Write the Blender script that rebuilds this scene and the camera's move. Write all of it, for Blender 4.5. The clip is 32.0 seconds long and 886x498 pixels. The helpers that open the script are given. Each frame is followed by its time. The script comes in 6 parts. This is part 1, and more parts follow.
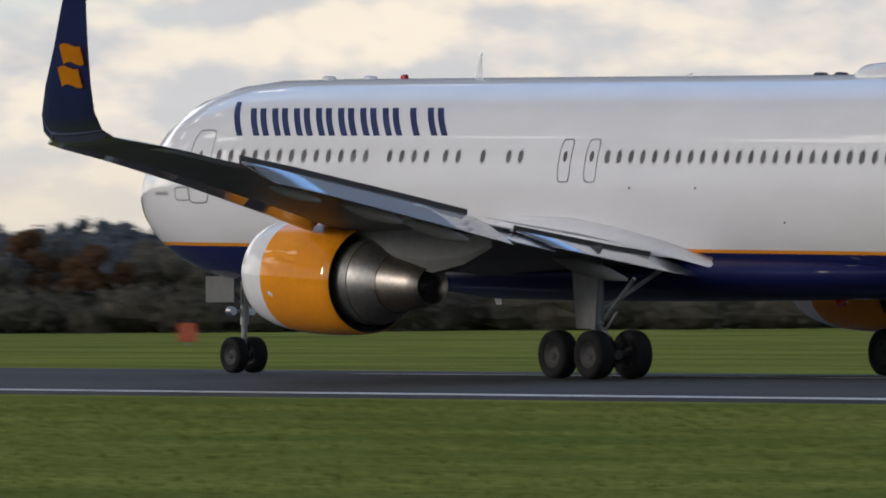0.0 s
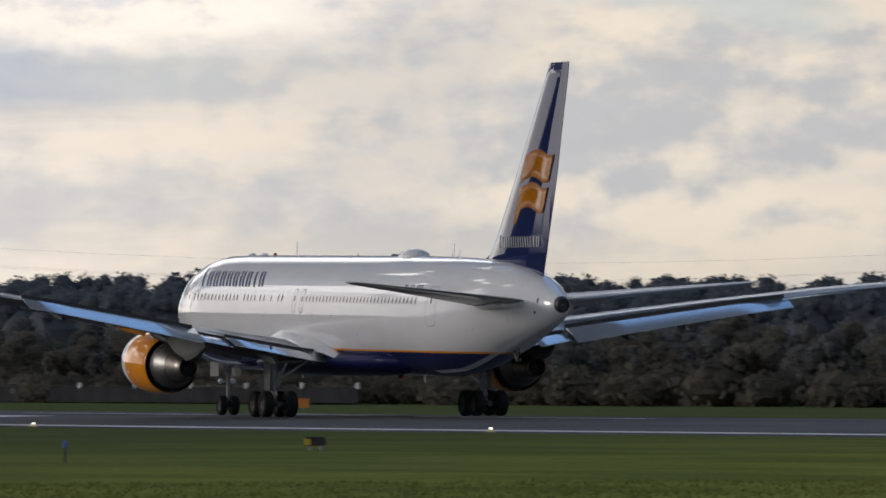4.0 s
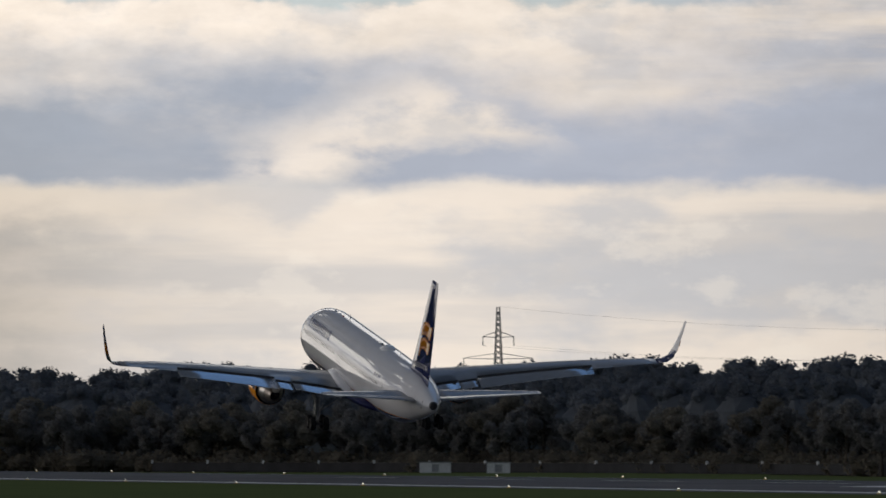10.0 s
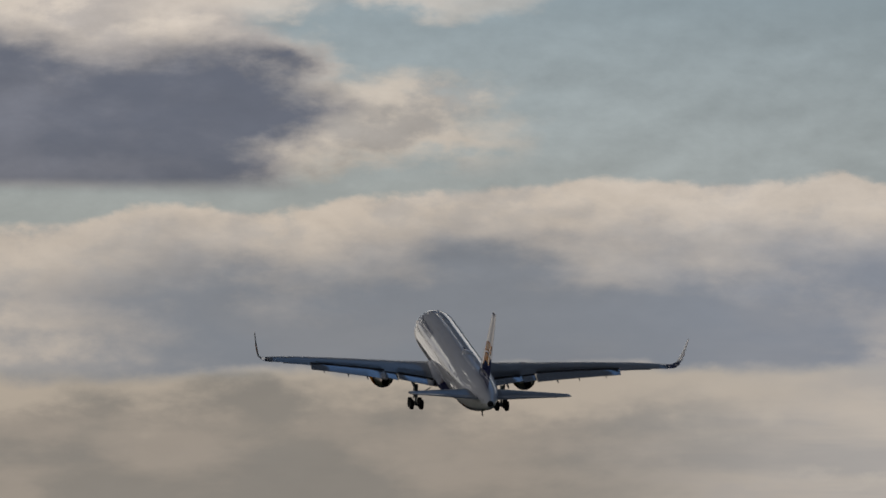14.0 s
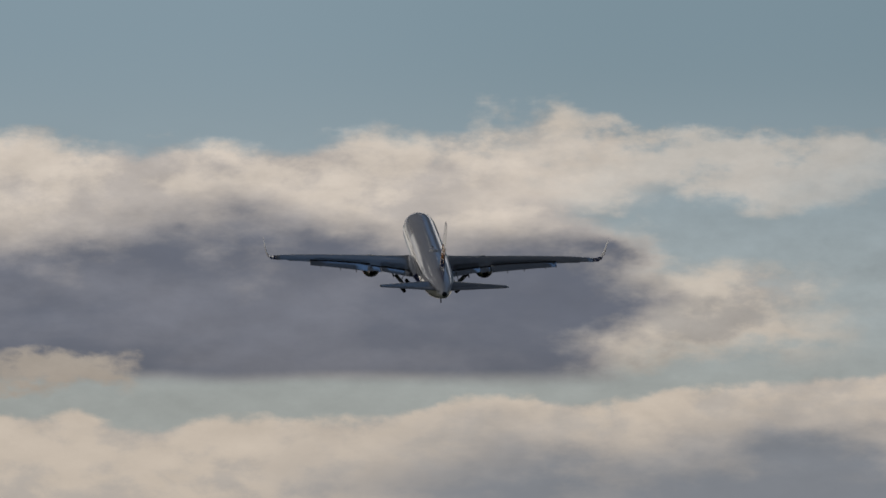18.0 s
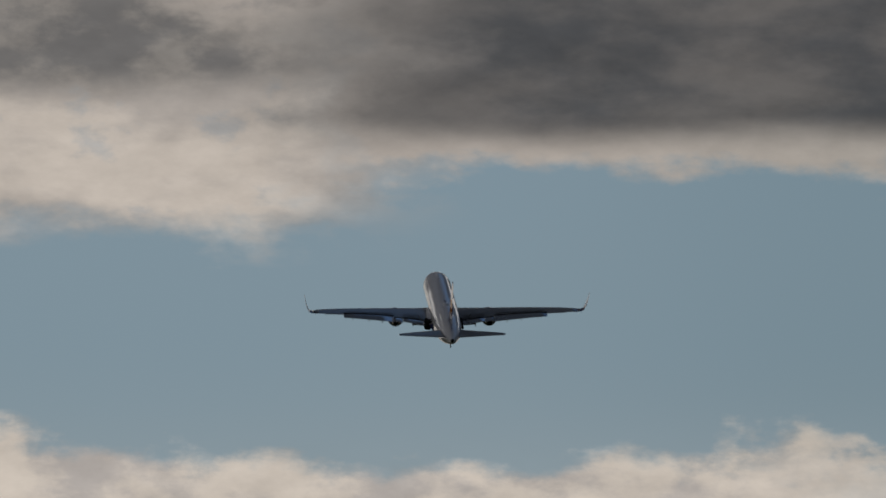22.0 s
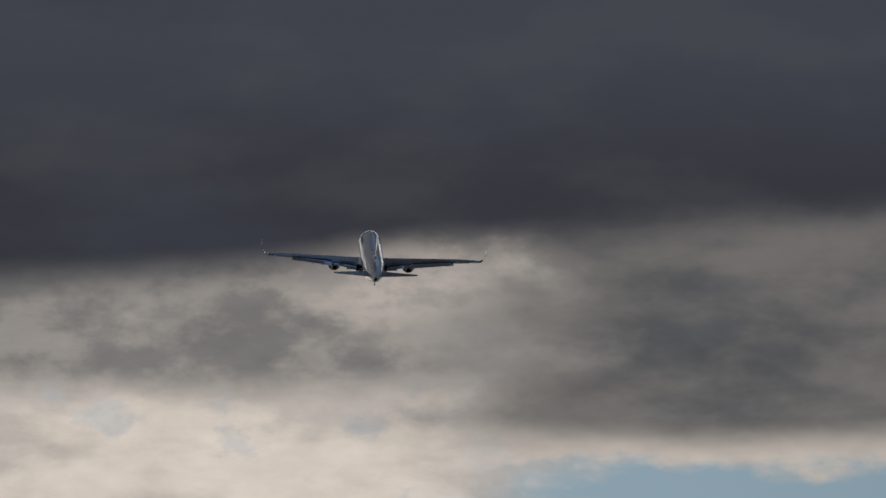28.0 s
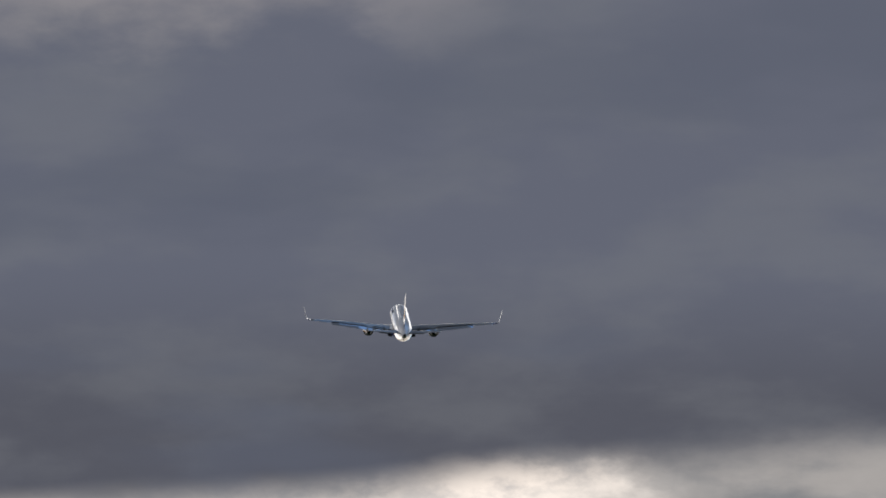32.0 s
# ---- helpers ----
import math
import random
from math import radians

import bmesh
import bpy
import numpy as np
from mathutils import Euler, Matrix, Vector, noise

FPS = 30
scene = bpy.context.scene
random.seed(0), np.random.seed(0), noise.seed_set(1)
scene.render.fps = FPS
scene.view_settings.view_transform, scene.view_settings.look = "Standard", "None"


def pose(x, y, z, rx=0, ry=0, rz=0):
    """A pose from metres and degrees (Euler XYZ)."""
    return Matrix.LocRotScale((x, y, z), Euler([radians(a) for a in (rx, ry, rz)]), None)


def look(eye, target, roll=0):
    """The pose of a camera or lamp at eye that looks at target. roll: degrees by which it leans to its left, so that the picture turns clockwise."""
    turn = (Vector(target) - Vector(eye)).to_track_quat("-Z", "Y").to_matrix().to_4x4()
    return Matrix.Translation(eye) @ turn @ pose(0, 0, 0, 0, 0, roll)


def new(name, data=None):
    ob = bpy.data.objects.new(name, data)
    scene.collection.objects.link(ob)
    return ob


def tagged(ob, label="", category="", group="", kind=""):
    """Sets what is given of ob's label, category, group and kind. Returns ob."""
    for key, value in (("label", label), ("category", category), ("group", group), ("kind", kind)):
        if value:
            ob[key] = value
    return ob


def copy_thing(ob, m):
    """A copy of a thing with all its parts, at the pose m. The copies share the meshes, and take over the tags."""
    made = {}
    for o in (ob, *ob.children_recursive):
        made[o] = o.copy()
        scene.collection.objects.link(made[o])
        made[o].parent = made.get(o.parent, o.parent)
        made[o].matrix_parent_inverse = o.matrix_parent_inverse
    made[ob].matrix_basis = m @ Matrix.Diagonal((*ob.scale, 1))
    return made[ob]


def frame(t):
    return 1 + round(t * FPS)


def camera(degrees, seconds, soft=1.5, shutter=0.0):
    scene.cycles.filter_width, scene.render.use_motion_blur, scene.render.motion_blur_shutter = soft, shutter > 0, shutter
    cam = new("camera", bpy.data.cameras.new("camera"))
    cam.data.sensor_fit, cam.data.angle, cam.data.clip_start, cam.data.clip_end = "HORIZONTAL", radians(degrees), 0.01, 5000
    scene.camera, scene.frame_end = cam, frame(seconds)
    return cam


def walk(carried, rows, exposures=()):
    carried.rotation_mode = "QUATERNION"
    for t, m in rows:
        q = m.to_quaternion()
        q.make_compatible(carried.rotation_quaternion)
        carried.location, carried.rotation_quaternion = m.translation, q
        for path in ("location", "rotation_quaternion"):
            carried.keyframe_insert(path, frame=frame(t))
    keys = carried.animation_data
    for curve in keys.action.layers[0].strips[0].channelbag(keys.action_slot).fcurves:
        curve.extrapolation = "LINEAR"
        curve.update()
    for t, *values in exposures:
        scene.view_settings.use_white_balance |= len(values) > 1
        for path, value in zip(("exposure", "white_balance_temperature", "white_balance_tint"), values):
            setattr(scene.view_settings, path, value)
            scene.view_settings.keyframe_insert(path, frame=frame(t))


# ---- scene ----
# seconds, stops
EXPOSURES = [(0.0, 1.46), (1.0, 1.52), (2.0, 1.53), (2.5, 1.38), (4.5, 1.05), (5.0, 0.98), (6.0, 0.62), (7.0, 0.47), (8.0, 0.39), (9.0, 0.30), (10.0, 0.28), (11.0, 0.15), (12.0, -0.08), (13.0, -0.28), (15.0, -0.58), (17.5, -0.52), (19.5, -0.46), (21.5, -0.62), (26.5, -0.60), (29.0, 0.08), (30.0, 0.50), (32.0, 1.02)]
# ---- camera: handheld on one spot, panning and tilting with the aircraft ----
cam = camera(4.631, 32.0, soft=1.6, shutter=0.2)
EYE = (0.0, 0.0, 2.42)


def aim(pan, tilt, roll):
    """Pose of the camera: degrees right of the runway's direction, up, and lean."""
    return pose(*EYE, 90 + tilt, 0, -pan) @ pose(0, 0, 0, 0, 0, roll)


walk(cam, [
    (0.0, aim(36.2160, 0.1967, -0.144)),
    (0.5, aim(32.7927, 0.4104, -0.294)),
    (1.0, aim(30.4082, 0.4501, -0.402)),
    (1.5, aim(28.0082, 0.8518, -0.365)),
    (2.0, aim(26.0312, 0.9407, -0.381)),
    (2.5, aim(24.2172, 0.7488, -0.516)),
    (4.5, aim(18.0781, 0.7192, -0.093)),
    (5.0, aim(16.8802, 0.8045, -0.154)),
    (5.5, aim(15.6720, 0.7211, -0.212)),
    (6.0, aim(14.6714, 0.7105, -0.187)),
    (6.5, aim(13.9468, 0.6754, -0.148)),
    (7.0, aim(13.4490, 0.7493, -0.097)),
    (7.5, aim(12.9657, 0.8568, -0.036)),
    (8.0, aim(12.5129, 0.7589, -0.008)),
    (8.5, aim(12.0903, 0.8094, -0.085)),
    (9.0, aim(11.5657, 0.8360, -0.167)),
    (9.5, aim(10.8570, 0.8478, -0.106)),
    (10.0, aim(10.3210, 1.0603, -0.047)),
    (10.5, aim(9.6826, 1.1528, -0.026)),
    (11.0, aim(9.2377, 1.2598, -0.019)),
    (11.5, aim(8.8533, 1.5300, -0.028)),
    (12.0, aim(8.4507, 1.4511, -0.019)),
    (12.5, aim(7.9312, 1.4742, 0.009)),
    (13.0, aim(7.4821, 1.5217, 0.021)),
    (13.5, aim(7.2512, 1.6989, 0.020)),
    (14.0, aim(7.0085, 2.0239, 0.028)),
    (14.5, aim(6.7119, 2.1959, 0.020)),
    (15.0, aim(6.4266, 2.2299, -0.003)),
    (15.5, aim(6.2032, 2.4328, -0.044)),
    (17.5, aim(5.4833, 2.9197, 0.018)),
    (18.0, aim(5.3139, 3.0261, 0.038)),
    (18.5, aim(5.1216, 3.2227, 0.025)),
    (19.0, aim(4.9263, 3.4326, 0.013)),
    (19.5, aim(4.7916, 3.7037, -0.005)),
    (20.0, aim(4.5844, 3.9656, -0.003)),
    (20.5, aim(4.4463, 4.1077, 0.018)),
    (21.0, aim(4.2145, 4.3429, 0.016)),
    (21.5, aim(4.3384, 4.4223, -0.019)),
    (22.0, aim(4.0266, 4.7064, -0.057)),
    (22.5, aim(3.8345, 5.0453, -0.057)),
    (23.0, aim(3.6535, 5.1786, -0.049)),
    (23.5, aim(3.4927, 5.2703, -0.018)),
    (24.0, aim(3.4716, 5.3270, 0.029)),
    (24.5, aim(3.4353, 5.3828, 0.020)),
    (25.0, aim(3.5095, 5.4248, -0.002)),
    (25.5, aim(3.4443, 5.6286, -0.004)),
    (26.0, aim(3.2401, 5.7495, 0.004)),
    (26.5, aim(3.1927, 5.9198, 0.027)),
    (28.5, aim(3.2893, 6.4924, 0.103)),
    (29.0, aim(3.0581, 6.7719, 0.065)),
    (29.5, aim(2.8738, 6.8629, 0.024)),
    (30.0, aim(2.6667, 6.9068, -0.004)),
    (30.5, aim(2.7142, 7.2092, -0.005)),
    (31.0, aim(2.7303, 7.2536, 0.011)),
    (31.5, aim(2.7818, 7.2968, 0.033)),
    (32.0, aim(2.7512, 7.4369, 0.058)),
], exposures=EXPOSURES)

# ---- sky, sun ----
SUN_AZ, SUN_EL = -62.0, 13.0      # degrees right of the runway's direction, degrees up


def build_sky():
    world = bpy.data.worlds.new("autumn_sky")
    world.use_nodes = True
    scene.world = world
    nt = world.node_tree
    nt.nodes.clear()
    new_node, link = nt.nodes.new, nt.links.new

    def put(sock, v):
        if isinstance(v, (int, float)):
            sock.default_value = v
        elif isinstance(v, tuple):
            sock.default_value = (*v, 1.0) if len(sock.default_value) == 4 else v
        else:
            link(v, sock)

    def op(kind, a, b=0.0, c=0.0):
        n = new_node("ShaderNodeMath")
        n.operation = kind
        for s, v in zip(n.inputs, (a, b, c)):
            put(s, v)
        return n.outputs[0]

    def step(lo, hi, x):
        """Smooth step from 0 at lo to 1 at hi (hi may lie below lo)."""
        n = new_node("ShaderNodeMapRange")
        n.interpolation_type = "SMOOTHSTEP"
        put(n.inputs[0], x)
        if lo < hi:
            put(n.inputs[1], lo), put(n.inputs[2], hi), put(n.inputs[3], 0.0), put(n.inputs[4], 1.0)
        else:
            put(n.inputs[1], hi), put(n.inputs[2], lo), put(n.inputs[3], 1.0), put(n.inputs[4], 0.0)
        return n.outputs[0]

    def mul(*v):
        r = v[0]
        for x in v[1:]:
            r = op("MULTIPLY", r, x)
        return r

    def over(base, mask, colour):
        n = new_node("ShaderNodeMix")
        n.data_type = "RGBA"
        put(n.inputs[0], mask), put(n.inputs[6], base), put(n.inputs[7], colour)
        return n.outputs[2]

    def fbm(vec, scale, detail, rough, shift=(0, 0, 0)):
        m = new_node("ShaderNodeMapping")
        link(vec, m.inputs[0])
        m.inputs["Location"].default_value = shift
        m.inputs["Scale"].default_value = scale
        n = new_node("ShaderNodeTexNoise")
        link(m.outputs[0], n.inputs["Vector"])
        n.inputs["Scale"].default_value = 1.0
        n.inputs["Detail"].default_value = detail
        n.inputs["Roughness"].default_value = rough
        return n.outputs[0]

    coord = new_node("ShaderNodeTexCoord").outputs["Generated"]
    sep = new_node("ShaderNodeSeparateXYZ")
    link(coord, sep.inputs[0])
    deg = 57.29578
    az = op("MULTIPLY", op("ARCTAN2", sep.outputs[0], sep.outputs[1]), deg)
    el = op("MULTIPLY", op("ARCSINE", sep.outputs[2]), deg)
    comb = new_node("ShaderNodeCombineXYZ")
    link(az, comb.inputs[0]), link(el, comb.inputs[1])
    ae = comb.outputs[0]
    # billows: coarse drift and fine curls
    puff = fbm(ae, (0.75, 1.7, 1), 9.0, 0.54)
    puff2 = fbm(ae, (1.9, 3.2, 1), 9.0, 0.58, (7.3, 2.1, 0))
    soft = fbm(ae, (0.35, 1.1, 1), 4.0, 0.5, (3.7, 9.2, 0))
    streak = fbm(ae, (0.25, 2.4, 1), 5.0, 0.55, (1.3, 4.4, 0))
    ew = op("ADD", op("MULTIPLY_ADD", op("SUBTRACT", puff, 0.5), 0.95, el), op("MULTIPLY", op("SUBTRACT", puff2, 0.5), 0.46))
    aw = op("ADD", op("MULTIPLY_ADD", op("SUBTRACT", puff, 0.5), 2.2, az), op("MULTIPLY", op("SUBTRACT", puff2, 0.5), 1.1))
    es = op("MULTIPLY_ADD", op("SUBTRACT", soft, 0.5), 0.22, el)       # calm edges: cloud bases

    ec = op("ADD", op("MULTIPLY_ADD", op("SUBTRACT", puff, 0.5), 0.42, el), op("MULTIPLY", op("SUBTRACT", puff2, 0.5), 0.28))   # gently billowed edges

    cream, grey, shade = (0.88, 0.78, 0.68), (0.46, 0.49, 0.57), (0.17, 0.19, 0.245)
    sky = new_node("ShaderNodeTexSky")
    sky.sky_type, sky.sun_disc = "NISHITA", False
    sky.sun_elevation, sky.sun_rotation = radians(SUN_EL), radians(SUN_AZ)
    sky.air_density, sky.dust_density, sky.ozone_density = 1.0, 1.6, 1.6
    tint = new_node("ShaderNodeMix")
    tint.data_type, tint.blend_type = "RGBA", "MULTIPLY"
    tint.inputs[0].default_value = 1.0
    link(sky.outputs[0], tint.inputs[6])
    tint.inputs[7].default_value = (0.060, 0.066, 0.066, 1)
    c = tint.outputs[2]
    # open blue with a milky veil
    c = over(c, 0.80, (0.345, 0.475, 0.58))
    # paler and greener towards the horizon
    c = over(c, mul(step(4.3, 2.0, el), 0.85), (0.56, 0.592, 0.572))

    # far cloud deck along the horizon, broken cumulus to the east
    deck = over((0.66, 0.62, 0.59), step(0.40, 0.60, streak), cream)
    deck = over(deck, mul(step(0.47, 0.62, puff), 0.75), (0.57, 0.57, 0.59))
    deck = over(deck, mul(step(0.52, 0.64, puff2), 0.35), (0.95, 0.86, 0.75))
    deck = over(deck, mul(step(10.2, 7.2, az), 0.9), over((0.34, 0.32, 0.295), step(0.42, 0.60, puff), (0.50, 0.44, 0.38)))
    deck = over(deck, mul(step(10.0, 8.0, az), step(1.12, 1.34, ew), 0.8), (0.72, 0.63, 0.53))
    c = over(c, step(1.62, 1.30, es), deck)
    heap = op("SUBTRACT", fbm(ae, (0.95, 1.5, 1), 8.0, 0.52, (2.0, 3.0, 0)), fbm(ae, (0.95, 1.5, 1), 8.0, 0.52, (1.90, 3.20, 0)))
    cumulus = over((0.52, 0.52, 0.53), step(-0.09, 0.08, heap), (0.80, 0.71, 0.60))
    cumulus = over(cumulus, mul(step(0.44, 0.62, puff), 0.45), (0.54, 0.54, 0.55))
    cumulus = over(cumulus, mul(step(0.55, 0.63, soft), step(1.2, 1.6, el), 0.8), (0.56, 0.60, 0.59))
    cumulus = over(cumulus, mul(step(0.9, 0.4, el), 0.6), (0.66, 0.59, 0.49))
    c = over(c, step(16.2, 19.6, aw), cumulus)
    c = over(c, mul(step(24.6, 26.2, aw), step(1.70, 1.84, ec)), (0.61, 0.65, 0.605))
    c = over(c, mul(step(19.0, 21.5, aw), step(29.5, 26.8, aw), step(2.00, 2.12, es)), (0.40, 0.425, 0.47))
    # cloud band B: bright crest, slate core, flat base
    rise = op("MULTIPLY", op("MINIMUM", op("MAXIMUM", op("SUBTRACT", az, 3.6), 0.0), 4.0), 0.072)
    eb = op("SUBTRACT", ec, rise)
    crest = over(cream, mul(step(0.44, 0.62, puff2), 0.6), (0.60, 0.58, 0.57))
    c = over(c, mul(step(2.10, 2.035, eb), step(1.36, 1.44, es), step(19.0, 12.0, aw)), crest)
    c = over(c, mul(step(1.80, 2.10, ew), step(10.5, 13.5, aw), step(21.0, 18.0, aw)), over(cream, step(0.42, 0.6, streak), grey))
    base_b = op("MULTIPLY_ADD", op("SUBTRACT", puff2, 0.5), 0.20, es)
    core = mul(step(2.20, 1.74, ew), step(1.33, 1.43, base_b), step(18.6, 16.4, aw), step(4.0, 5.8, aw))
    gap = op("SUBTRACT", 1.0, mul(step(9.2, 9.9, aw), step(11.0, 10.3, aw), step(1.40, 1.60, ew), step(1.95, 1.65, ew), 0.9))
    slate = over(grey, mul(step(0.46, 0.64, puff), 0.55), (0.62, 0.60, 0.62))
    slate = over(slate, mul(step(0.50, 0.62, streak), 0.5), (0.40, 0.43, 0.51))
    slate = over(slate, mul(step(11.5, 8.0, az), 0.7), (0.285, 0.315, 0.36))
    c = over(c, mul(core, gap), slate)
    c = over(c, mul(step(15.2, 16.2, aw), step(19.5, 18.2, aw), step(1.60, 1.78, ec), 0.9), over((1.02, 0.92, 0.82), step(0.50, 0.66, puff2), (0.72, 0.70, 0.70)))
    c = over(c, mul(step(12.0, 13.2, aw), step(15.1, 14.0, aw), step(0.9, 1.06, es), step(1.32, 1.16, es), 0.6), (0.58, 0.57, 0.59))
    # cloud A: dark heart with a sunlit crown and a lobe
    crown = over(cream, mul(step(0.42, 0.62, puff2), 0.75), (0.56, 0.52, 0.50))
    c = over(c, mul(step(3.68, 3.50, ew), step(2.30, 2.44, es), step(6.6, 6.0, aw)), crown)
    c = over(c, mul(step(3.04, 2.78, ew), step(2.40, 2.56, ew), step(7.7, 6.9, aw), step(5.5, 6.0, aw)), over((0.76, 0.68, 0.59), step(0.45, 0.6, puff2), (0.56, 0.52, 0.48)))
    c = over(c, mul(step(3.66, 3.54, ew), step(3.32, 3.46, ew), step(8.6, 7.0, aw), step(5.5, 6.0, aw), 0.7), cream)
    heart = over(shade, mul(step(0.44, 0.62, puff), 0.6), (0.27, 0.28, 0.33))
    c = over(c, mul(step(3.32, 2.92, ew), step(2.29, 2.40, es), step(6.5, 5.85, aw), 0.97), heart)
    c = over(c, mul(step(2.50, 2.40, ew), step(2.14, 2.24, ew), step(3.6, 3.3, aw), step(2.7, 3.0, aw)), (0.56, 0.50, 0.44))
    # the high clouds above the blue gap
    puffs = over((0.54, 0.49, 0.45), step(0.38, 0.58, puff), (0.80, 0.71, 0.625))
    puffs = over(puffs, mul(step(0.54, 0.66, puff2), 0.5), (0.46, 0.50, 0.53))
    c = over(c, mul(step(4.66, 4.98, ew), step(4.0, 3.1, aw)), puffs)
    c = over(c, mul(step(5.00, 5.18, ew), step(3.1, 3.7, aw)), (0.64, 0.57, 0.51))
    rain = over((0.105, 0.108, 0.115), mul(step(0.40, 0.62, puff), 0.8), (0.22, 0.205, 0.195))
    c = over(c, mul(step(5.18, 5.40, es), step(2.5, 4.3, aw)), rain)
    c = over(c, mul(step(5.45, 5.68, es), step(4.3, 2.5, aw), 0.9), over((0.18, 0.177, 0.178), step(0.42, 0.62, puff2), (0.33, 0.305, 0.282)))
    c = over(c, mul(step(5.86, 6.10, ew), step(6.46, 6.24, ew), step(2.1, 2.8, aw), step(3.8, 3.0, aw), 0.85), over((0.68, 0.60, 0.53), step(0.46, 0.64, puff2), (0.42, 0.385, 0.36)))
    lid = op("SUBTRACT", op("ADD", es, op("MULTIPLY", op("SUBTRACT", puff2, 0.5), 0.10)), op("MULTIPLY", az, 0.075))
    night = over((0.046, 0.048, 0.060), step(6.5, 7.4, es), (0.062, 0.067, 0.088))
    night = over(night, mul(step(0.42, 0.66, puff), 0.35), (0.090, 0.094, 0.104))
    night = over(night, mul(step(0.50, 0.64, soft), 0.6), (0.052, 0.058, 0.078))
    c = over(c, step(5.86, 6.17, lid), night)
    c = over(c, mul(step(8.40, 8.95, ew), step(3.6, 2.2, aw)), (0.135, 0.128, 0.135))
    # billows are brighter on the upper side, where the light falls; open blue stays smooth
    low_side = fbm(ae, (1.5, 2.7, 1), 8.0, 0.60, (5.0, 2.0, 0))
    high_side = fbm(ae, (1.5, 2.7, 1), 8.0, 0.60, (4.95, 2.22, 0))
    parts = new_node("ShaderNodeSeparateColor")
    link(c, parts.inputs[0])
    cloudy = step(0.66, 0.84, op("DIVIDE", parts.outputs[0], op("MAXIMUM", parts.outputs[2], 0.001)))
    swell = op("MINIMUM", op("MAXIMUM", op("MULTIPLY", op("SUBTRACT", low_side, high_side), op("MULTIPLY_ADD", mul(step(1.3, 2.6, el), step(6.6, 5.6, el)), 0.5, 0.12)), -0.2), 0.2)
    relief = new_node("ShaderNodeVectorMath")
    relief.operation = "SCALE"
    link(c, relief.inputs[0])
    link(op("MULTIPLY_ADD", swell, cloudy, 1.0), relief.inputs["Scale"])
    c = relief.outputs[0]
    # the sky is dimmer away from the sun
    for near, far, share in ((6.5, 11.5, 0.80), (10.5, 16.5, 0.62), (19.0, 27.0, 0.88)):
        dim = new_node("ShaderNodeMix")
        dim.data_type, dim.blend_type = "RGBA", "MULTIPLY"
        put(dim.inputs[0], step(near, far, az)), put(dim.inputs[6], c), put(dim.inputs[7], (share, share, share))
        c = dim.outputs[2]
    dim = new_node("ShaderNodeMix")
    dim.data_type, dim.blend_type = "RGBA", "MULTIPLY"
    put(dim.inputs[0], mul(step(4.0, 6.4, az), step(3.3, 4.0, el), step(5.7, 5.2, el))), put(dim.inputs[6], c), put(dim.inputs[7], (0.89, 0.91, 0.91))
    c = dim.outputs[2]
    # the lower banks by the runway's end lie in half shade
    dim = new_node("ShaderNodeMix")
    dim.data_type, dim.blend_type = "RGBA", "MULTIPLY"
    put(dim.inputs[0], mul(step(8.8, 7.2, az), step(2.7, 2.2, el))), put(dim.inputs[6], c), put(dim.inputs[7], (0.88, 0.86, 0.83))
    c = dim.outputs[2]
    # overhead and behind: broken cloud over pale blue
    high = over((0.055, 0.072, 0.105), step(0.40, 0.56, soft), (0.045, 0.049, 0.058))
    back = over((0.090, 0.112, 0.152), step(0.44, 0.60, soft), (0.080, 0.083, 0.090))
    high = over(high, step(0.15, -0.35, sep.outputs[1]), back)
    # bright rifts in the high cloud over the runway's end, open blue to their right
    # both unseen, added to put streaks and blue into hull and flap reflections
    rift = fbm(ae, (0.13, 0.17, 1), 4.0, 0.5, (2.2, 5.1, 0))
    ahead = mul(step(36.0, 28.0, el), step(-40.0, -24.0, az), step(32.0, 20.0, az))
    high = over(high, mul(ahead, step(10.0, 13.5, az), step(19.0, 16.0, el)), (0.30, 0.40, 0.55))
    high = over(high, mul(step(22.0, 27.0, el), step(58.0, 50.0, el), step(2.0, 12.0, az), step(70.0, 52.0, az), 0.9), (0.15, 0.27, 0.50))
    high = over(high, mul(ahead, step(18.0, 15.0, el), 0.9), over((0.22, 0.24, 0.29), step(0.46, 0.53, rift), (1.10, 1.07, 1.05)))
    high = over(high, mul(ahead, step(0.585, 0.62, rift)), (1.1, 1.05, 0.98))
    c = over(c, step(9.1, 10.6, el), high)
    # unseen bright and dark cloud left of the runway's end, added for fin reflections
    c = over(c, mul(step(-3.0, -7.0, aw), step(-33.0, -29.5, aw), step(12.0, 8.0, el)), over((0.52, 0.50, 0.49), step(-20.0, -14.0, aw), over((0.80, 0.75, 0.70), step(0.36, 0.56, puff), (1.2, 1.12, 1.02))))
    c = over(c, mul(step(-29.5, -33.0, aw), step(-66.0, -56.0, aw), step(15.0, 9.0, el)), over((0.12, 0.15, 0.21), step(0.42, 0.60, streak), (0.20, 0.205, 0.22)))
    away = new_node("ShaderNodeMath")
    away.operation = "ABSOLUTE"
    link(az, away.inputs[0])
    c = over(c, mul(step(46.0, 70.0, away.outputs[0]), step(16.0, 6.0, el)), over((0.21, 0.28, 0.36), step(0.45, 0.62, streak), (0.33, 0.31, 0.29)))
    # unseen bright cloud banks on the south side, added to light the port flank
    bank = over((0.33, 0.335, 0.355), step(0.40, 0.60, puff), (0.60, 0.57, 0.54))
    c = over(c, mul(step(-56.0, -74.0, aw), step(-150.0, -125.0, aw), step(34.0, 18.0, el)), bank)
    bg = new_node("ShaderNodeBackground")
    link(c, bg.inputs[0])
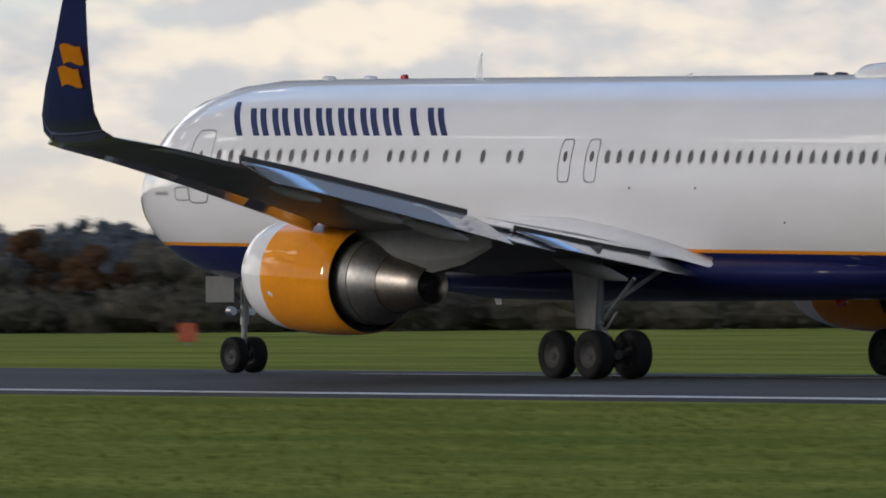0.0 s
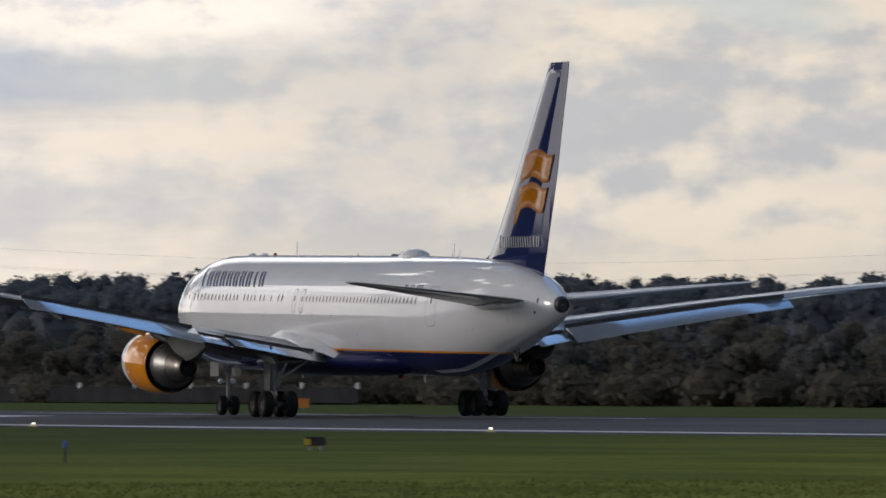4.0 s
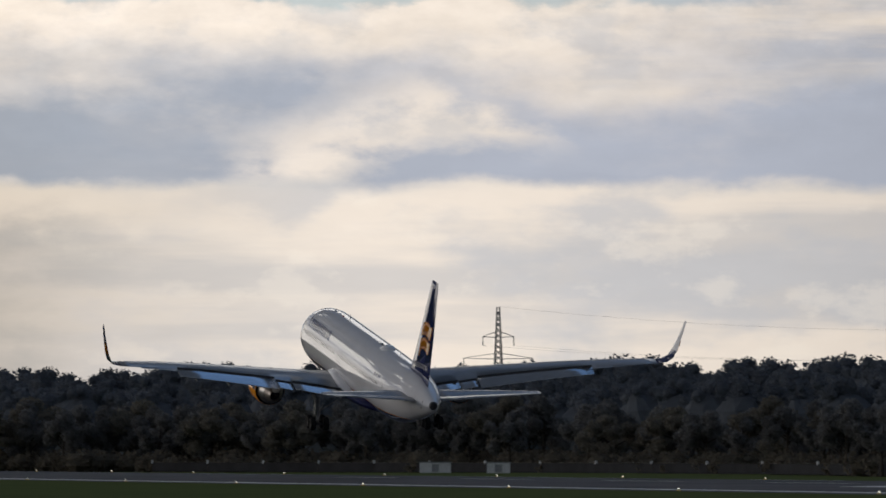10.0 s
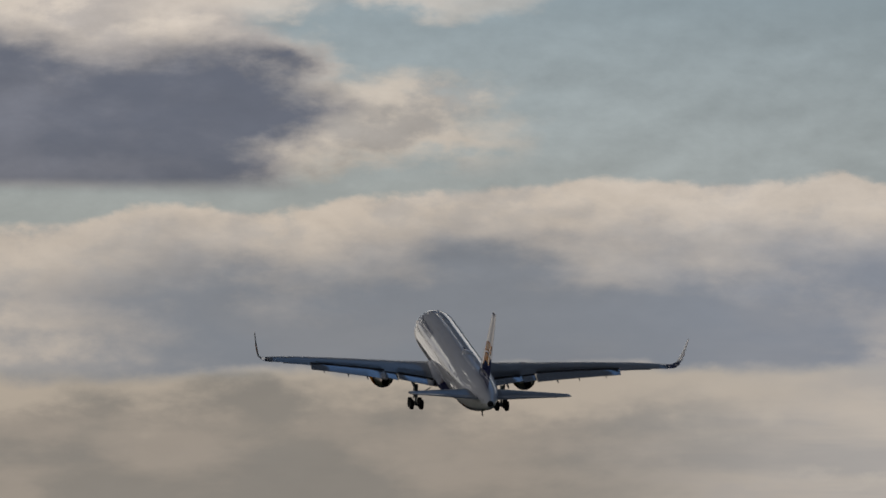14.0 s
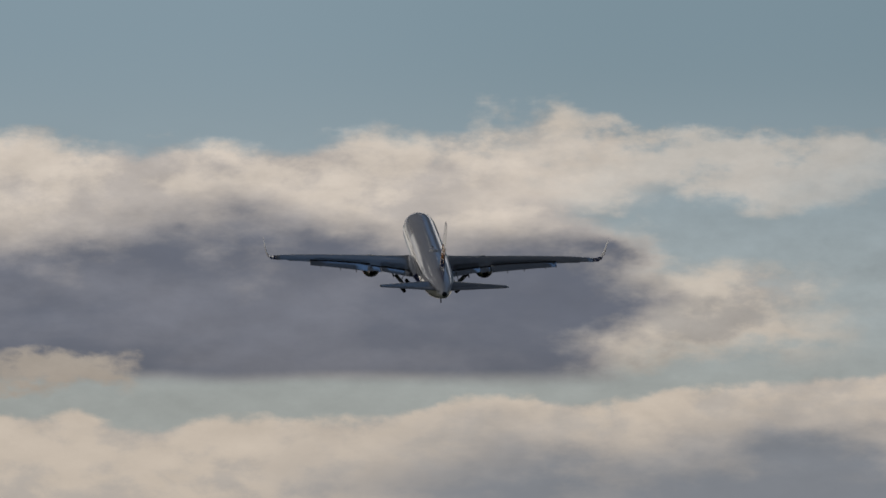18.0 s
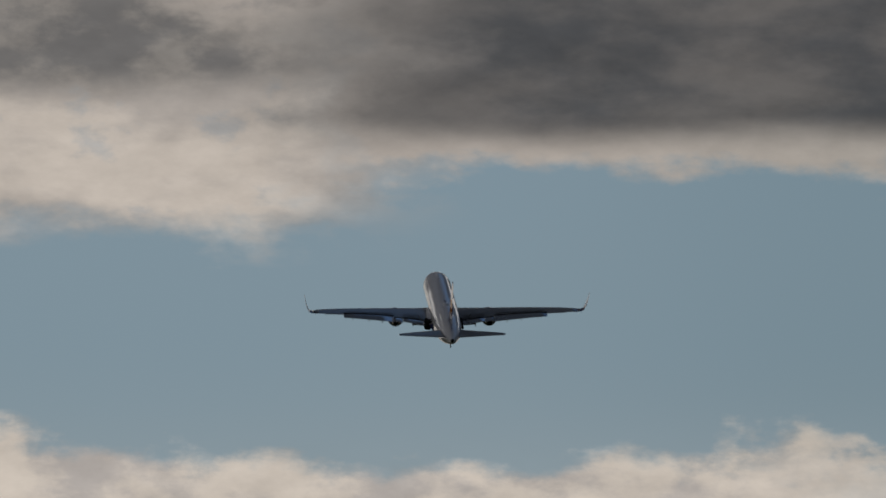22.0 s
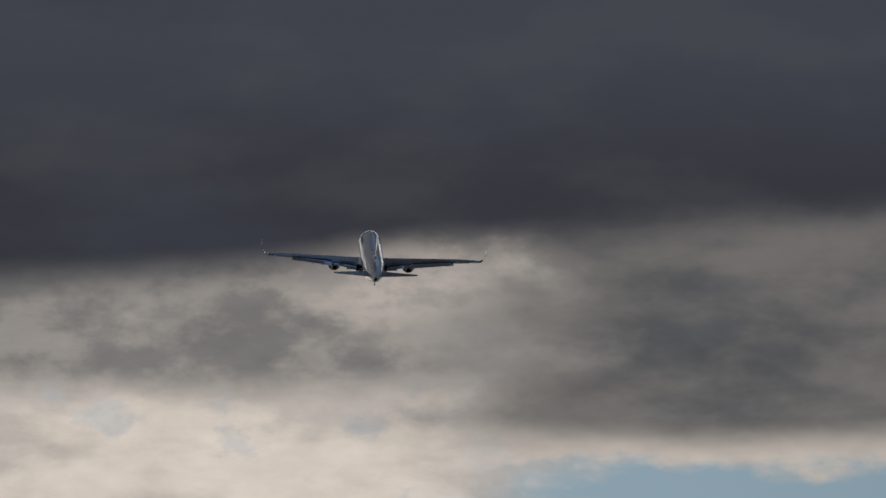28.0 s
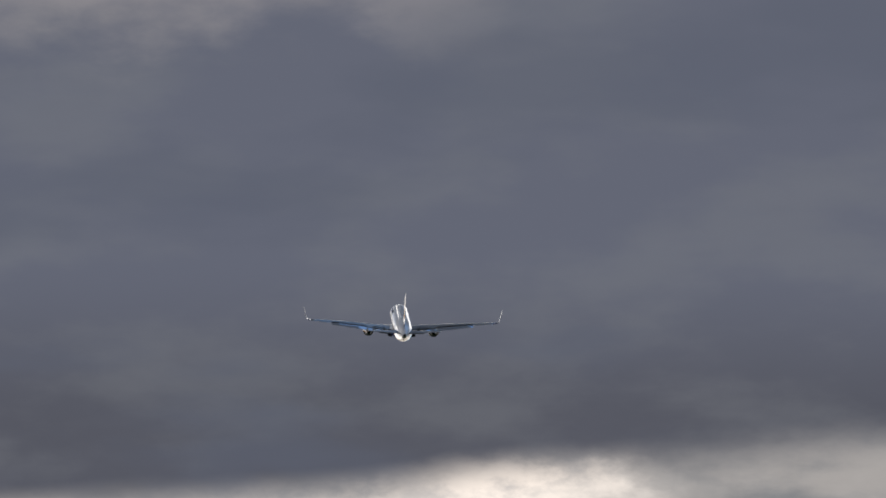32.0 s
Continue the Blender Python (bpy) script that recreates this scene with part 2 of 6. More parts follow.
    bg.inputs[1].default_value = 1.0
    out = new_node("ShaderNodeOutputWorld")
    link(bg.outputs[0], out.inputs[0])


build_sky()
lamp = bpy.data.lights.new("sun", "SUN")
lamp.energy, lamp.angle, lamp.color = 0.42, radians(10), (1.0, 0.91, 0.82)
sun = new("sun", lamp)
sun.matrix_world = look((500 * math.sin(radians(SUN_AZ)), 500 * math.cos(radians(SUN_AZ)), 500 * math.tan(radians(SUN_EL))), (0, 0, 0))

# ---- materials ----


def material(name, colour, rough=0.5, metal=0.0, vary=0.12, scale=3.0, fine=40.0, bump=0.0, coat=0.0, second=None, emit=0.0, per_object=0.0, stretch=(1, 1, 1), gloss=0.5, thin=0.0):
    """Principled surface with variation at two scales; second: the colour that the coarse stains lean to."""
    m = bpy.data.materials.new(name)
    m.use_nodes = True
    nt = m.node_tree
    b = nt.nodes["Principled BSDF"]
    b.inputs["Roughness"].default_value, b.inputs["Metallic"].default_value = rough, metal
    b.inputs["Specular IOR Level"].default_value = gloss
    b.inputs["Coat Weight"].default_value, b.inputs["Coat Roughness"].default_value = coat, 0.035
    tc = nt.nodes.new("ShaderNodeTexCoord")
    mp = nt.nodes.new("ShaderNodeMapping")
    mp.inputs["Scale"].default_value = stretch
    nt.links.new(tc.outputs["Object"], mp.inputs[0])

    def noise_at(s, d):
        n = nt.nodes.new("ShaderNodeTexNoise")
        n.inputs["Scale"].default_value, n.inputs["Detail"].default_value = s, d
        nt.links.new(mp.outputs[0], n.inputs["Vector"])
        return n.outputs[0]

    big, small = noise_at(scale, 4.0), noise_at(fine, 3.0)
    ramp = nt.nodes.new("ShaderNodeMix")
    ramp.data_type = "RGBA"
    lo = second or tuple(x * (1 - 2 * vary) for x in colour)
    ramp.inputs[6].default_value, ramp.inputs[7].default_value = (*lo, 1), (*colour, 1)
    mr = nt.nodes.new("ShaderNodeMapRange")
    mr.inputs[1].default_value, mr.inputs[2].default_value = 0.36, 0.62
    nt.links.new(big, mr.inputs[0])
    nt.links.new(mr.outputs[0], ramp.inputs[0])
    hsv = nt.nodes.new("ShaderNodeHueSaturation")
    nt.links.new(ramp.outputs[2], hsv.inputs["Color"])
    mv = nt.nodes.new("ShaderNodeMapRange")
    mv.inputs[1].default_value, mv.inputs[2].default_value = 0.3, 0.7
    mv.inputs[3].default_value, mv.inputs[4].default_value = 1 - vary, 1 + vary
    nt.links.new(small, mv.inputs[0])
    value = mv.outputs[0]
    if per_object:
        info = nt.nodes.new("ShaderNodeObjectInfo")
        mo = nt.nodes.new("ShaderNodeMapRange")
        mo.inputs[3].default_value, mo.inputs[4].default_value = 1 - per_object, 1 + per_object
        nt.links.new(info.outputs["Random"], mo.inputs[0])
        mu = nt.nodes.new("ShaderNodeMath")
        mu.operation = "MULTIPLY"
        nt.links.new(value, mu.inputs[0]), nt.links.new(mo.outputs[0], mu.inputs[1])
        value = mu.outputs[0]
    nt.links.new(value, hsv.inputs["Value"])
    nt.links.new(hsv.outputs[0], b.inputs["Base Color"])
    if bump:
        bp = nt.nodes.new("ShaderNodeBump")
        bp.inputs["Strength"].default_value, bp.inputs["Distance"].default_value = 0.5, bump
        nt.links.new(small, bp.inputs["Height"])
        nt.links.new(bp.outputs[0], b.inputs["Normal"])
    if thin:
        tl = nt.nodes.new("ShaderNodeBsdfTranslucent")
        nt.links.new(hsv.outputs[0], tl.inputs[0])
        mxs = nt.nodes.new("ShaderNodeMixShader")
        mxs.inputs[0].default_value = thin
        nt.links.new(b.outputs[0], mxs.inputs[1]), nt.links.new(tl.outputs[0], mxs.inputs[2])
        nt.links.new(mxs.outputs[0], nt.nodes["Material Output"].inputs[0])
    if emit:
        b.inputs["Emission Color"].default_value, b.inputs["Emission Strength"].default_value = (*colour, 1), emit
    return m


WHITE = (0.72, 0.72, 0.745)
NAVY = (0.010, 0.015, 0.085)
ORANGE = (0.80, 0.29, 0.015)


def hull_paint():
    """White upper hull, thin orange line, navy belly, with faint panel dirt."""
    m = material("hull_paint", WHITE, 0.35, vary=0.02, scale=0.35, fine=1.4, coat=1.0, bump=0.004, stretch=(1, 0.35, 1), gloss=0.0)
    nt = m.node_tree
    b = nt.nodes["Principled BSDF"]
    base = b.inputs["Base Color"].links[0].from_socket
    sep = nt.nodes.new("ShaderNodeSeparateXYZ")
    tc = nt.nodes.new("ShaderNodeTexCoord")
    nt.links.new(tc.outputs["Object"], sep.inputs[0])
    slope = nt.nodes.new("ShaderNodeMath")
    slope.operation = "MULTIPLY_ADD"
    nt.links.new(sep.outputs[1], slope.inputs[0])
    slope.inputs[1].default_value = -HULL_SLOPE
    nt.links.new(sep.outputs[2], slope.inputs[2])
    for level, colour in ((BELLY_LINE, ORANGE), (BELLY_LINE - 0.085, NAVY)):
        lt = nt.nodes.new("ShaderNodeMath")
        lt.operation = "LESS_THAN"
        nt.links.new(slope.outputs[0], lt.inputs[0])
        lt.inputs[1].default_value = level
        mx = nt.nodes.new("ShaderNodeMix")
        mx.data_type = "RGBA"
        nt.links.new(lt.outputs[0], mx.inputs[0])
        nt.links.new(base, mx.inputs[6])
        mx.inputs[7].default_value = (*colour, 1)
        base = mx.outputs[2]
    nt.links.new(base, b.inputs["Base Color"])
    return m


HULL_SLOPE, BELLY_LINE = 0.0125, 3.30
PAINT = hull_paint()
WHITE_PAINT = material("white_paint", WHITE, 0.35, vary=0.03, scale=0.6, fine=4, coat=0.7, gloss=0.0)
NAVY_PAINT = material("navy_paint", NAVY, 0.5, vary=0.08, scale=0.5, fine=5, coat=0.9, gloss=0.0)
BELLY_NAVY = material("belly_navy", NAVY, 0.6, vary=0.10, scale=0.5, fine=5, coat=0.15, gloss=0.1)
ORANGE_PAINT = material("orange_paint", ORANGE, 0.35, vary=0.04, scale=0.8, fine=6, coat=0.9, gloss=0.0)
LOGO_BLUE = material("letter_blue", (0.05, 0.075, 0.24), 0.35, vary=0.05, coat=0.3)
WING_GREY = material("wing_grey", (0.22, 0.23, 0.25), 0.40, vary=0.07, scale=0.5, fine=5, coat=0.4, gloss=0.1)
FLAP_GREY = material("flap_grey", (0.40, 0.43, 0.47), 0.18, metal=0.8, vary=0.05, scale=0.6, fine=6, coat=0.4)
# darker copy of the wing grey, with the underside's shade in its colour
SHADED_WING_GREY = material("lower_wing_grey", (0.12, 0.122, 0.125), 0.5, vary=0.10, scale=0.6, fine=5, gloss=0.2)
UNDER_GREY = material("fairing_grey", (0.125, 0.128, 0.13), 0.55, vary=0.08, scale=0.6, fine=5, gloss=0.2)
BARE_METAL = material("bare_metal", (0.50, 0.50, 0.52), 0.30, metal=1.0, vary=0.06, scale=0.8, fine=9)
CORE_METAL = material("core_metal", (0.30, 0.295, 0.29), 0.42, metal=0.9, vary=0.12, scale=1.0, fine=8)
HOT_METAL = material("heat_stained_metal", (0.30, 0.265, 0.23), 0.42, metal=1.0, vary=0.14, scale=1.2, fine=9, second=(0.24, 0.22, 0.21))
DARK_METAL = material("sooty_metal", (0.05, 0.05, 0.052), 0.5, metal=0.6, vary=0.15)
FAN_SEAL = material("duct_dark", (0.03, 0.03, 0.035), 0.55, vary=0.1)
GEAR_PAINT = material("gear_grey", (0.24, 0.245, 0.25), 0.4, vary=0.12, scale=3, fine=20)
TYRE = material("tyre_rubber", (0.014, 0.014, 0.015), 0.8, vary=0.2, scale=2, fine=30, gloss=0.15)
HUB = material("wheel_hub", (0.022, 0.022, 0.024), 0.6, metal=0.3, vary=0.15, scale=6)
CABIN_PANE = material("cabin_pane", (0.24, 0.235, 0.235), 0.2, vary=0.05, coat=0.8)
GLASS_DARK = material("cabin_glass", (0.04, 0.042, 0.05), 0.12, vary=0.05, coat=0.6)
FRAME_GREY = material("window_surround", (0.56, 0.56, 0.57), 0.35, vary=0.04)
SEAM = material("door_seam", (0.33, 0.34, 0.36), 0.45, vary=0.05)
RED_LENS = material("red_lens", (0.45, 0.02, 0.02), 0.2, vary=0.05, coat=0.5)
WHITE_LAMP = material("runway_lamp_glow", (1.0, 0.93, 0.78), 0.3, vary=0.0, emit=1.3)
BLACK = material("black_plastic", (0.018, 0.018, 0.018), 0.5, vary=0.15)
DULL_YELLOW = material("faded_yellow", (0.26, 0.20, 0.05), 0.6, vary=0.2)
YELLOW = material("yellow_paint", (0.62, 0.40, 0.02), 0.5, vary=0.12, scale=4)
SIGN_ORANGE = material("sign_orange", (0.70, 0.22, 0.03), 0.5, vary=0.1, scale=2)
SIGN_RED = material("sign_red", (0.55, 0.11, 0.05), 0.5, vary=0.1, scale=2)
BLUE = material("marker_blue", (0.03, 0.10, 0.42), 0.45, vary=0.1)
MAST_RED = material("mast_red", (0.55, 0.018, 0.024), 0.45, vary=0.14, scale=5)
MAST_WHITE = material("mast_white", (0.66, 0.67, 0.68), 0.45, vary=0.1, scale=5)
STEEL = material("galvanised_steel", (0.30, 0.31, 0.32), 0.5, metal=0.3, vary=0.15)
FAR_STEEL = material("weathered_steel", (0.20, 0.21, 0.22), 0.6, vary=0.1)
GRASS = material("mown_grass", (0.255, 0.275, 0.070), 0.9, vary=0.24, scale=0.12, fine=3.5, second=(0.160, 0.190, 0.048), stretch=(1, 0.5, 1), gloss=0.0)


def shade_far_grass(m):
    """Paints cloud shade into the grass colour: darker and duller further along."""
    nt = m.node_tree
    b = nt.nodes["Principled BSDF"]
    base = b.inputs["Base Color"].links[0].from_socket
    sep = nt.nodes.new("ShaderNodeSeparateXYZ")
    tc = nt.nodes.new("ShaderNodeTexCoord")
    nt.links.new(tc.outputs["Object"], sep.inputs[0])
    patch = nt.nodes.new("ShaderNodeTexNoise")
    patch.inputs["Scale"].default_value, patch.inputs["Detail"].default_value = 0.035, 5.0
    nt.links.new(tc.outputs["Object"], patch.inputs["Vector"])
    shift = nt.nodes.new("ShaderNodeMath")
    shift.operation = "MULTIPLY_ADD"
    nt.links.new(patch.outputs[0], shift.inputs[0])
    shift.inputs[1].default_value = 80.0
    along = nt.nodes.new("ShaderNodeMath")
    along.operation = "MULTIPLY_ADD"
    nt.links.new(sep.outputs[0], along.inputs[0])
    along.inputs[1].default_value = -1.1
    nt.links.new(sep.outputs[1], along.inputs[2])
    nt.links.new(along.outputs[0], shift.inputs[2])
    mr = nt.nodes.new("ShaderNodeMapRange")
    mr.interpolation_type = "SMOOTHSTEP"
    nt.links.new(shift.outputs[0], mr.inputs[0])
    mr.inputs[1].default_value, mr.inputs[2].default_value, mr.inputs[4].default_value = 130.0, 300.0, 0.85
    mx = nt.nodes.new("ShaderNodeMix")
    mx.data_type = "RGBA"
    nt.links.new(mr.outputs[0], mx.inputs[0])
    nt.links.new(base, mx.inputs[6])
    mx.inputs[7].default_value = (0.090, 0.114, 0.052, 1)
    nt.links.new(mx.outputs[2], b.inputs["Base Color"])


shade_far_grass(GRASS)
BLADES = material("grass_blades", (0.170, 0.190, 0.050), 0.9, vary=0.3, scale=0.3, fine=2.5, gloss=0.0, thin=0.35, second=(0.120, 0.138, 0.036))
ASPHALT = material("runway_asphalt", (0.078, 0.078, 0.084), 0.82, vary=0.14, scale=0.12, fine=2.2, second=(0.052, 0.052, 0.057), stretch=(1, 0.25, 1), gloss=0.12)
ROAD_PAINT = material("runway_paint", (0.68, 0.68, 0.66), 0.7, vary=0.12, scale=0.6, fine=8, second=(0.48, 0.48, 0.47))
SCREEN = material("woven_screen", (0.028, 0.029, 0.034), 0.9, vary=0.15, scale=0.4, fine=6, gloss=0.1)
CONCRETE = material("concrete", (0.33, 0.33, 0.32), 0.85, vary=0.12)
BARK = material("bark", (0.06, 0.048, 0.036), 0.9, vary=0.25, scale=1.5, fine=12, stretch=(1, 1, 0.3))
# leaf tones raised and greyed to stand in for haze
LEAVES = [material("foliage_dark", (0.190, 0.192, 0.192), 0.9, vary=0.16, scale=0.5, fine=3, per_object=0.16, gloss=0.0, thin=0.5),
          material("foliage_olive", (0.200, 0.188, 0.160), 0.9, vary=0.16, scale=0.5, fine=3, per_object=0.16, gloss=0.0, thin=0.5),
          material("foliage_rust", (0.200, 0.120, 0.072), 0.9, vary=0.16, scale=0.5, fine=3, per_object=0.16, gloss=0.0, thin=0.4)]
# distance haze mixed into the base colour: paler and bluer than near leaves
HAZED_LEAVES = material("far_foliage", (0.150, 0.168, 0.196), 0.95, vary=0.12, scale=0.05, fine=0.5, gloss=0.0, thin=0.4)
# the ridge's blue-grey carries some distance haze in the colour
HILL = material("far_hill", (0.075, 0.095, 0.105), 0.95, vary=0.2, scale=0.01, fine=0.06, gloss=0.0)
HEDGE = material("hedge", (0.150, 0.136, 0.110), 0.9, gloss=0.0, vary=0.16, scale=0.3, fine=3, thin=0.4)

# ---- building helpers ----


def part(name, bm, mat, parent=None, label="", smooth=False):
    """Links a bmesh as one mesh object under a thing or a part; mat may be a list."""
    me = bpy.data.meshes.new(name)
    bm.to_mesh(me)
    bm.free()
    for m in mat if isinstance(mat, (list, tuple)) else [mat]:
        me.materials.append(m)
    if smooth:
        me.shade_smooth()
    ob = new(name, me)
    ob.parent = parent
    return tagged(ob, label)


def again(ob, m, parent):
    """The same mesh once more, as an object of its own."""
    o = new(ob.name, ob.data)
    o.parent, o.matrix_basis = parent, m
    for key in ("label",):
        if key in ob:
            o[key] = ob[key]
    return o


def thing(name, m, label, category, group="", kind=""):
    ob = new(name)
    ob.matrix_basis = m
    return tagged(ob, label, category, group, kind)


def box(bm, lo, hi, bevel=0.0, m=None):
    """An axis-aligned block from corner to corner, with chamfered edges."""
    r = bmesh.ops.create_cube(bm, size=1.0)
    size, mid = [b - a for a, b in zip(lo, hi)], [(a + b) / 2 for a, b in zip(lo, hi)]
    t = Matrix.LocRotScale(mid, None, size)
    bmesh.ops.transform(bm, matrix=(m @ t) if m else t, verts=r["verts"])
    if bevel:
        edges = list({e for v in r["verts"] for e in v.link_edges})
        bmesh.ops.bevel(bm, geom=edges, offset=bevel, segments=2, affect="EDGES")
    return bm


def rod(bm, a, b, r1, r2=None, n=8):
    """A round bar from a to b."""
    a, b = Vector(a), Vector(b)
    r = bmesh.ops.create_cone(bm, cap_ends=True, segments=n, radius1=r1, radius2=r1 if r2 is None else r2, depth=(b - a).length)
    t = Matrix.Translation((a + b) / 2) @ (b - a).to_track_quat("Z", "Y").to_matrix().to_4x4()
    bmesh.ops.transform(bm, matrix=t, verts=r["verts"])
    return bm


def loft(bm, rings, cap=True, closed=True, flip=False):
    """Skins rings of equally many points; returns the faces row by row."""
    rows = [[bm.verts.new(p) for p in ring] for ring in rings]
    faces = []
    n = len(rings[0])
    for r0, r1 in zip(rows, rows[1:]):
        line = []
        for i in range(n if closed else n - 1):
            q = (r0[i], r0[(i + 1) % n], r1[(i + 1) % n], r1[i])
            line.append(bm.faces.new(q[::-1] if flip else q))
        faces.append(line)
    if cap and closed:
        for r in (rows[0], rows[-1]):
            bm.faces.new(r)
    bmesh.ops.recalc_face_normals(bm, faces=bm.faces)
    return faces


def lathe(bm, profile, m, n=40, cap=False):
    """Turns a profile of (along, radius) round the local Y axis."""
    rings = [[m @ Vector((r * math.cos(2 * math.pi * i / n), y, r * math.sin(2 * math.pi * i / n))) for i in range(n)] for y, r in profile]
    return loft(bm, rings, cap=cap)


def lerp_table(table, x):
    """Smooth reading of a table of rows (x, values...)."""
    if x <= table[0][0]:
        return table[0][1:]
    for a, b in zip(table, table[1:]):
        if x <= b[0]:
            f = (x - a[0]) / (b[0] - a[0])
            return tuple(p + (q - p) * f for p, q in zip(a[1:], b[1:]))
    return table[-1][1:]


def airfoil(chord, thick, n=13, camber=0.012):
    """Closed section: (aft, up) from the trailing edge over the top to the leading edge and back below."""
    pts = []
    for side in (1, -1):
        for i in range(n):
            u = 0.5 * (1 + math.cos(math.pi * i / (n - 1)))
            if side < 0:
                u = 1 - u
                if i in (0, n - 1):
                    continue
            t = thick / 0.2 * (0.2969 * math.sqrt(u) - 0.126 * u - 0.3516 * u * u + 0.2843 * u ** 3 - 0.1015 * u ** 4)
            pts.append((u * chord, (side * t + camber * 4 * u * (1 - u)) * chord))
    return pts

# ---- the airliner: its space has X to starboard, Y ahead of the main gear, Z up from the ground ----
PIVOT = 30.7      # metres from the nose to the main gear
HULL = [  # from the nose: crown, keel, half width
    (0.0, 4.62, 4.40, 0.10), (0.25, 4.98, 4.02, 0.52), (0.8, 5.32, 3.62, 0.95), (1.6, 5.72, 3.22, 1.38), (2.6, 6.22, 2.86, 1.76),
    (3.6, 6.72, 2.60, 2.03), (5.0, 7.12, 2.38, 2.27), (6.8, 7.36, 2.22, 2.43), (9.0, 7.48, 2.13, 2.51), (12.0, 7.51, 2.11, 2.515),
    (36.0, 7.53, 2.12, 2.515), (38.5, 7.50, 2.12, 2.50), (41.0, 7.48, 2.14, 2.44), (43.5, 7.43, 2.35, 2.32), (46.0, 7.34, 2.82, 2.09),
    (48.5, 7.22, 3.36, 1.78), (50.5, 6.98, 3.84, 1.44), (52.2, 6.62, 4.25, 1.08), (53.4, 6.20, 4.55, 0.76), (54.1, 5.94, 4.82, 0.52), (54.5, 5.78, 5.08, 0.35)]


def station(x):
    """Nose stations drawn a little closer together than the barrel's."""
    x = PIVOT - (PIVOT - x) * 0.94 if x < 20 else x
    return 10.5 - (10.5 - x) * 0.70 if x < 10.5 else x


HULL = [(station(x), *rest) for x, *rest in HULL]



def hull_z(x, z):
    return z + HULL_SLOPE * (PIVOT - x)


def skin(x, z, side, off=0.006):
    """The point of the hull's side at station x and height z (above the hull's own base line)."""
    top, low, half = lerp_table(HULL, x)
    c, b = (top + low) / 2, (top - low) / 2
    q = max(-1.0, min(1.0, (z - c) / b))
    y = half * math.sqrt(max(0.0, 1 - q * q))
    n = Vector((y / half ** 2, 0, (z - c) / b ** 2)).normalized()
    return Vector((side * (y + off * n.x), PIVOT - x, hull_z(x, z + off * n.z)))


def decal(outline, side, off=0.007, cols=1):
    """A thin sheet on the hull from rows of (x_left, x_right, z)."""
    bm = bmesh.new()
    rows = [[bm.verts.new(skin(x0 + (x1 - x0) * i / cols, z, side, off)) for i in range(cols + 1)] for x0, x1, z in outline]
    for a, b in zip(rows, rows[1:]):
        for i in range(cols):
            bm.faces.new((a[i], a[i + 1], b[i + 1], b[i]))
    bmesh.ops.solidify(bm, geom=bm.faces[:], thickness=0.004)
    bmesh.ops.recalc_face_normals(bm, faces=bm.faces)
    return bm


def rounded(x, z, w, h, steps=6, power=2.6):
    """Rows of a rounded upright oval."""
    rows = []
    for i in range(steps + 1):
        v = -1 + 2 * i / steps
        v = max(-0.985, min(0.985, v))
        hw = w / 2 * (1 - abs(v) ** power) ** (1 / power)
        rows.append((x - hw, x + hw, z + v * h / 2))
    return rows


def outline_ring(x, z, w, h, side, t, off):
    """A thin rounded frame on the hull (door seams)."""
    bm = bmesh.new()
    n = 28
    loops = []
    for k in (0, 1):
        ring = []
        for i in range(n):
            a = 2 * math.pi * i / n
            cx, cz = math.cos(a), math.sin(a)
            s = (abs(cx) ** 6 + abs(cz) ** 6) ** (-1 / 6)
            ring.append(bm.verts.new(skin(x + cx * s * (w / 2 - k * t), z + cz * s * (h / 2 - k * t), side, off)))
        loops.append(ring)
    for i in range(n):
        j = (i + 1) % n
        bm.faces.new((loops[0][i], loops[0][j], loops[1][j], loops[1][i]))
    bmesh.ops.solidify(bm, geom=bm.faces[:], thickness=0.004)
    return bm


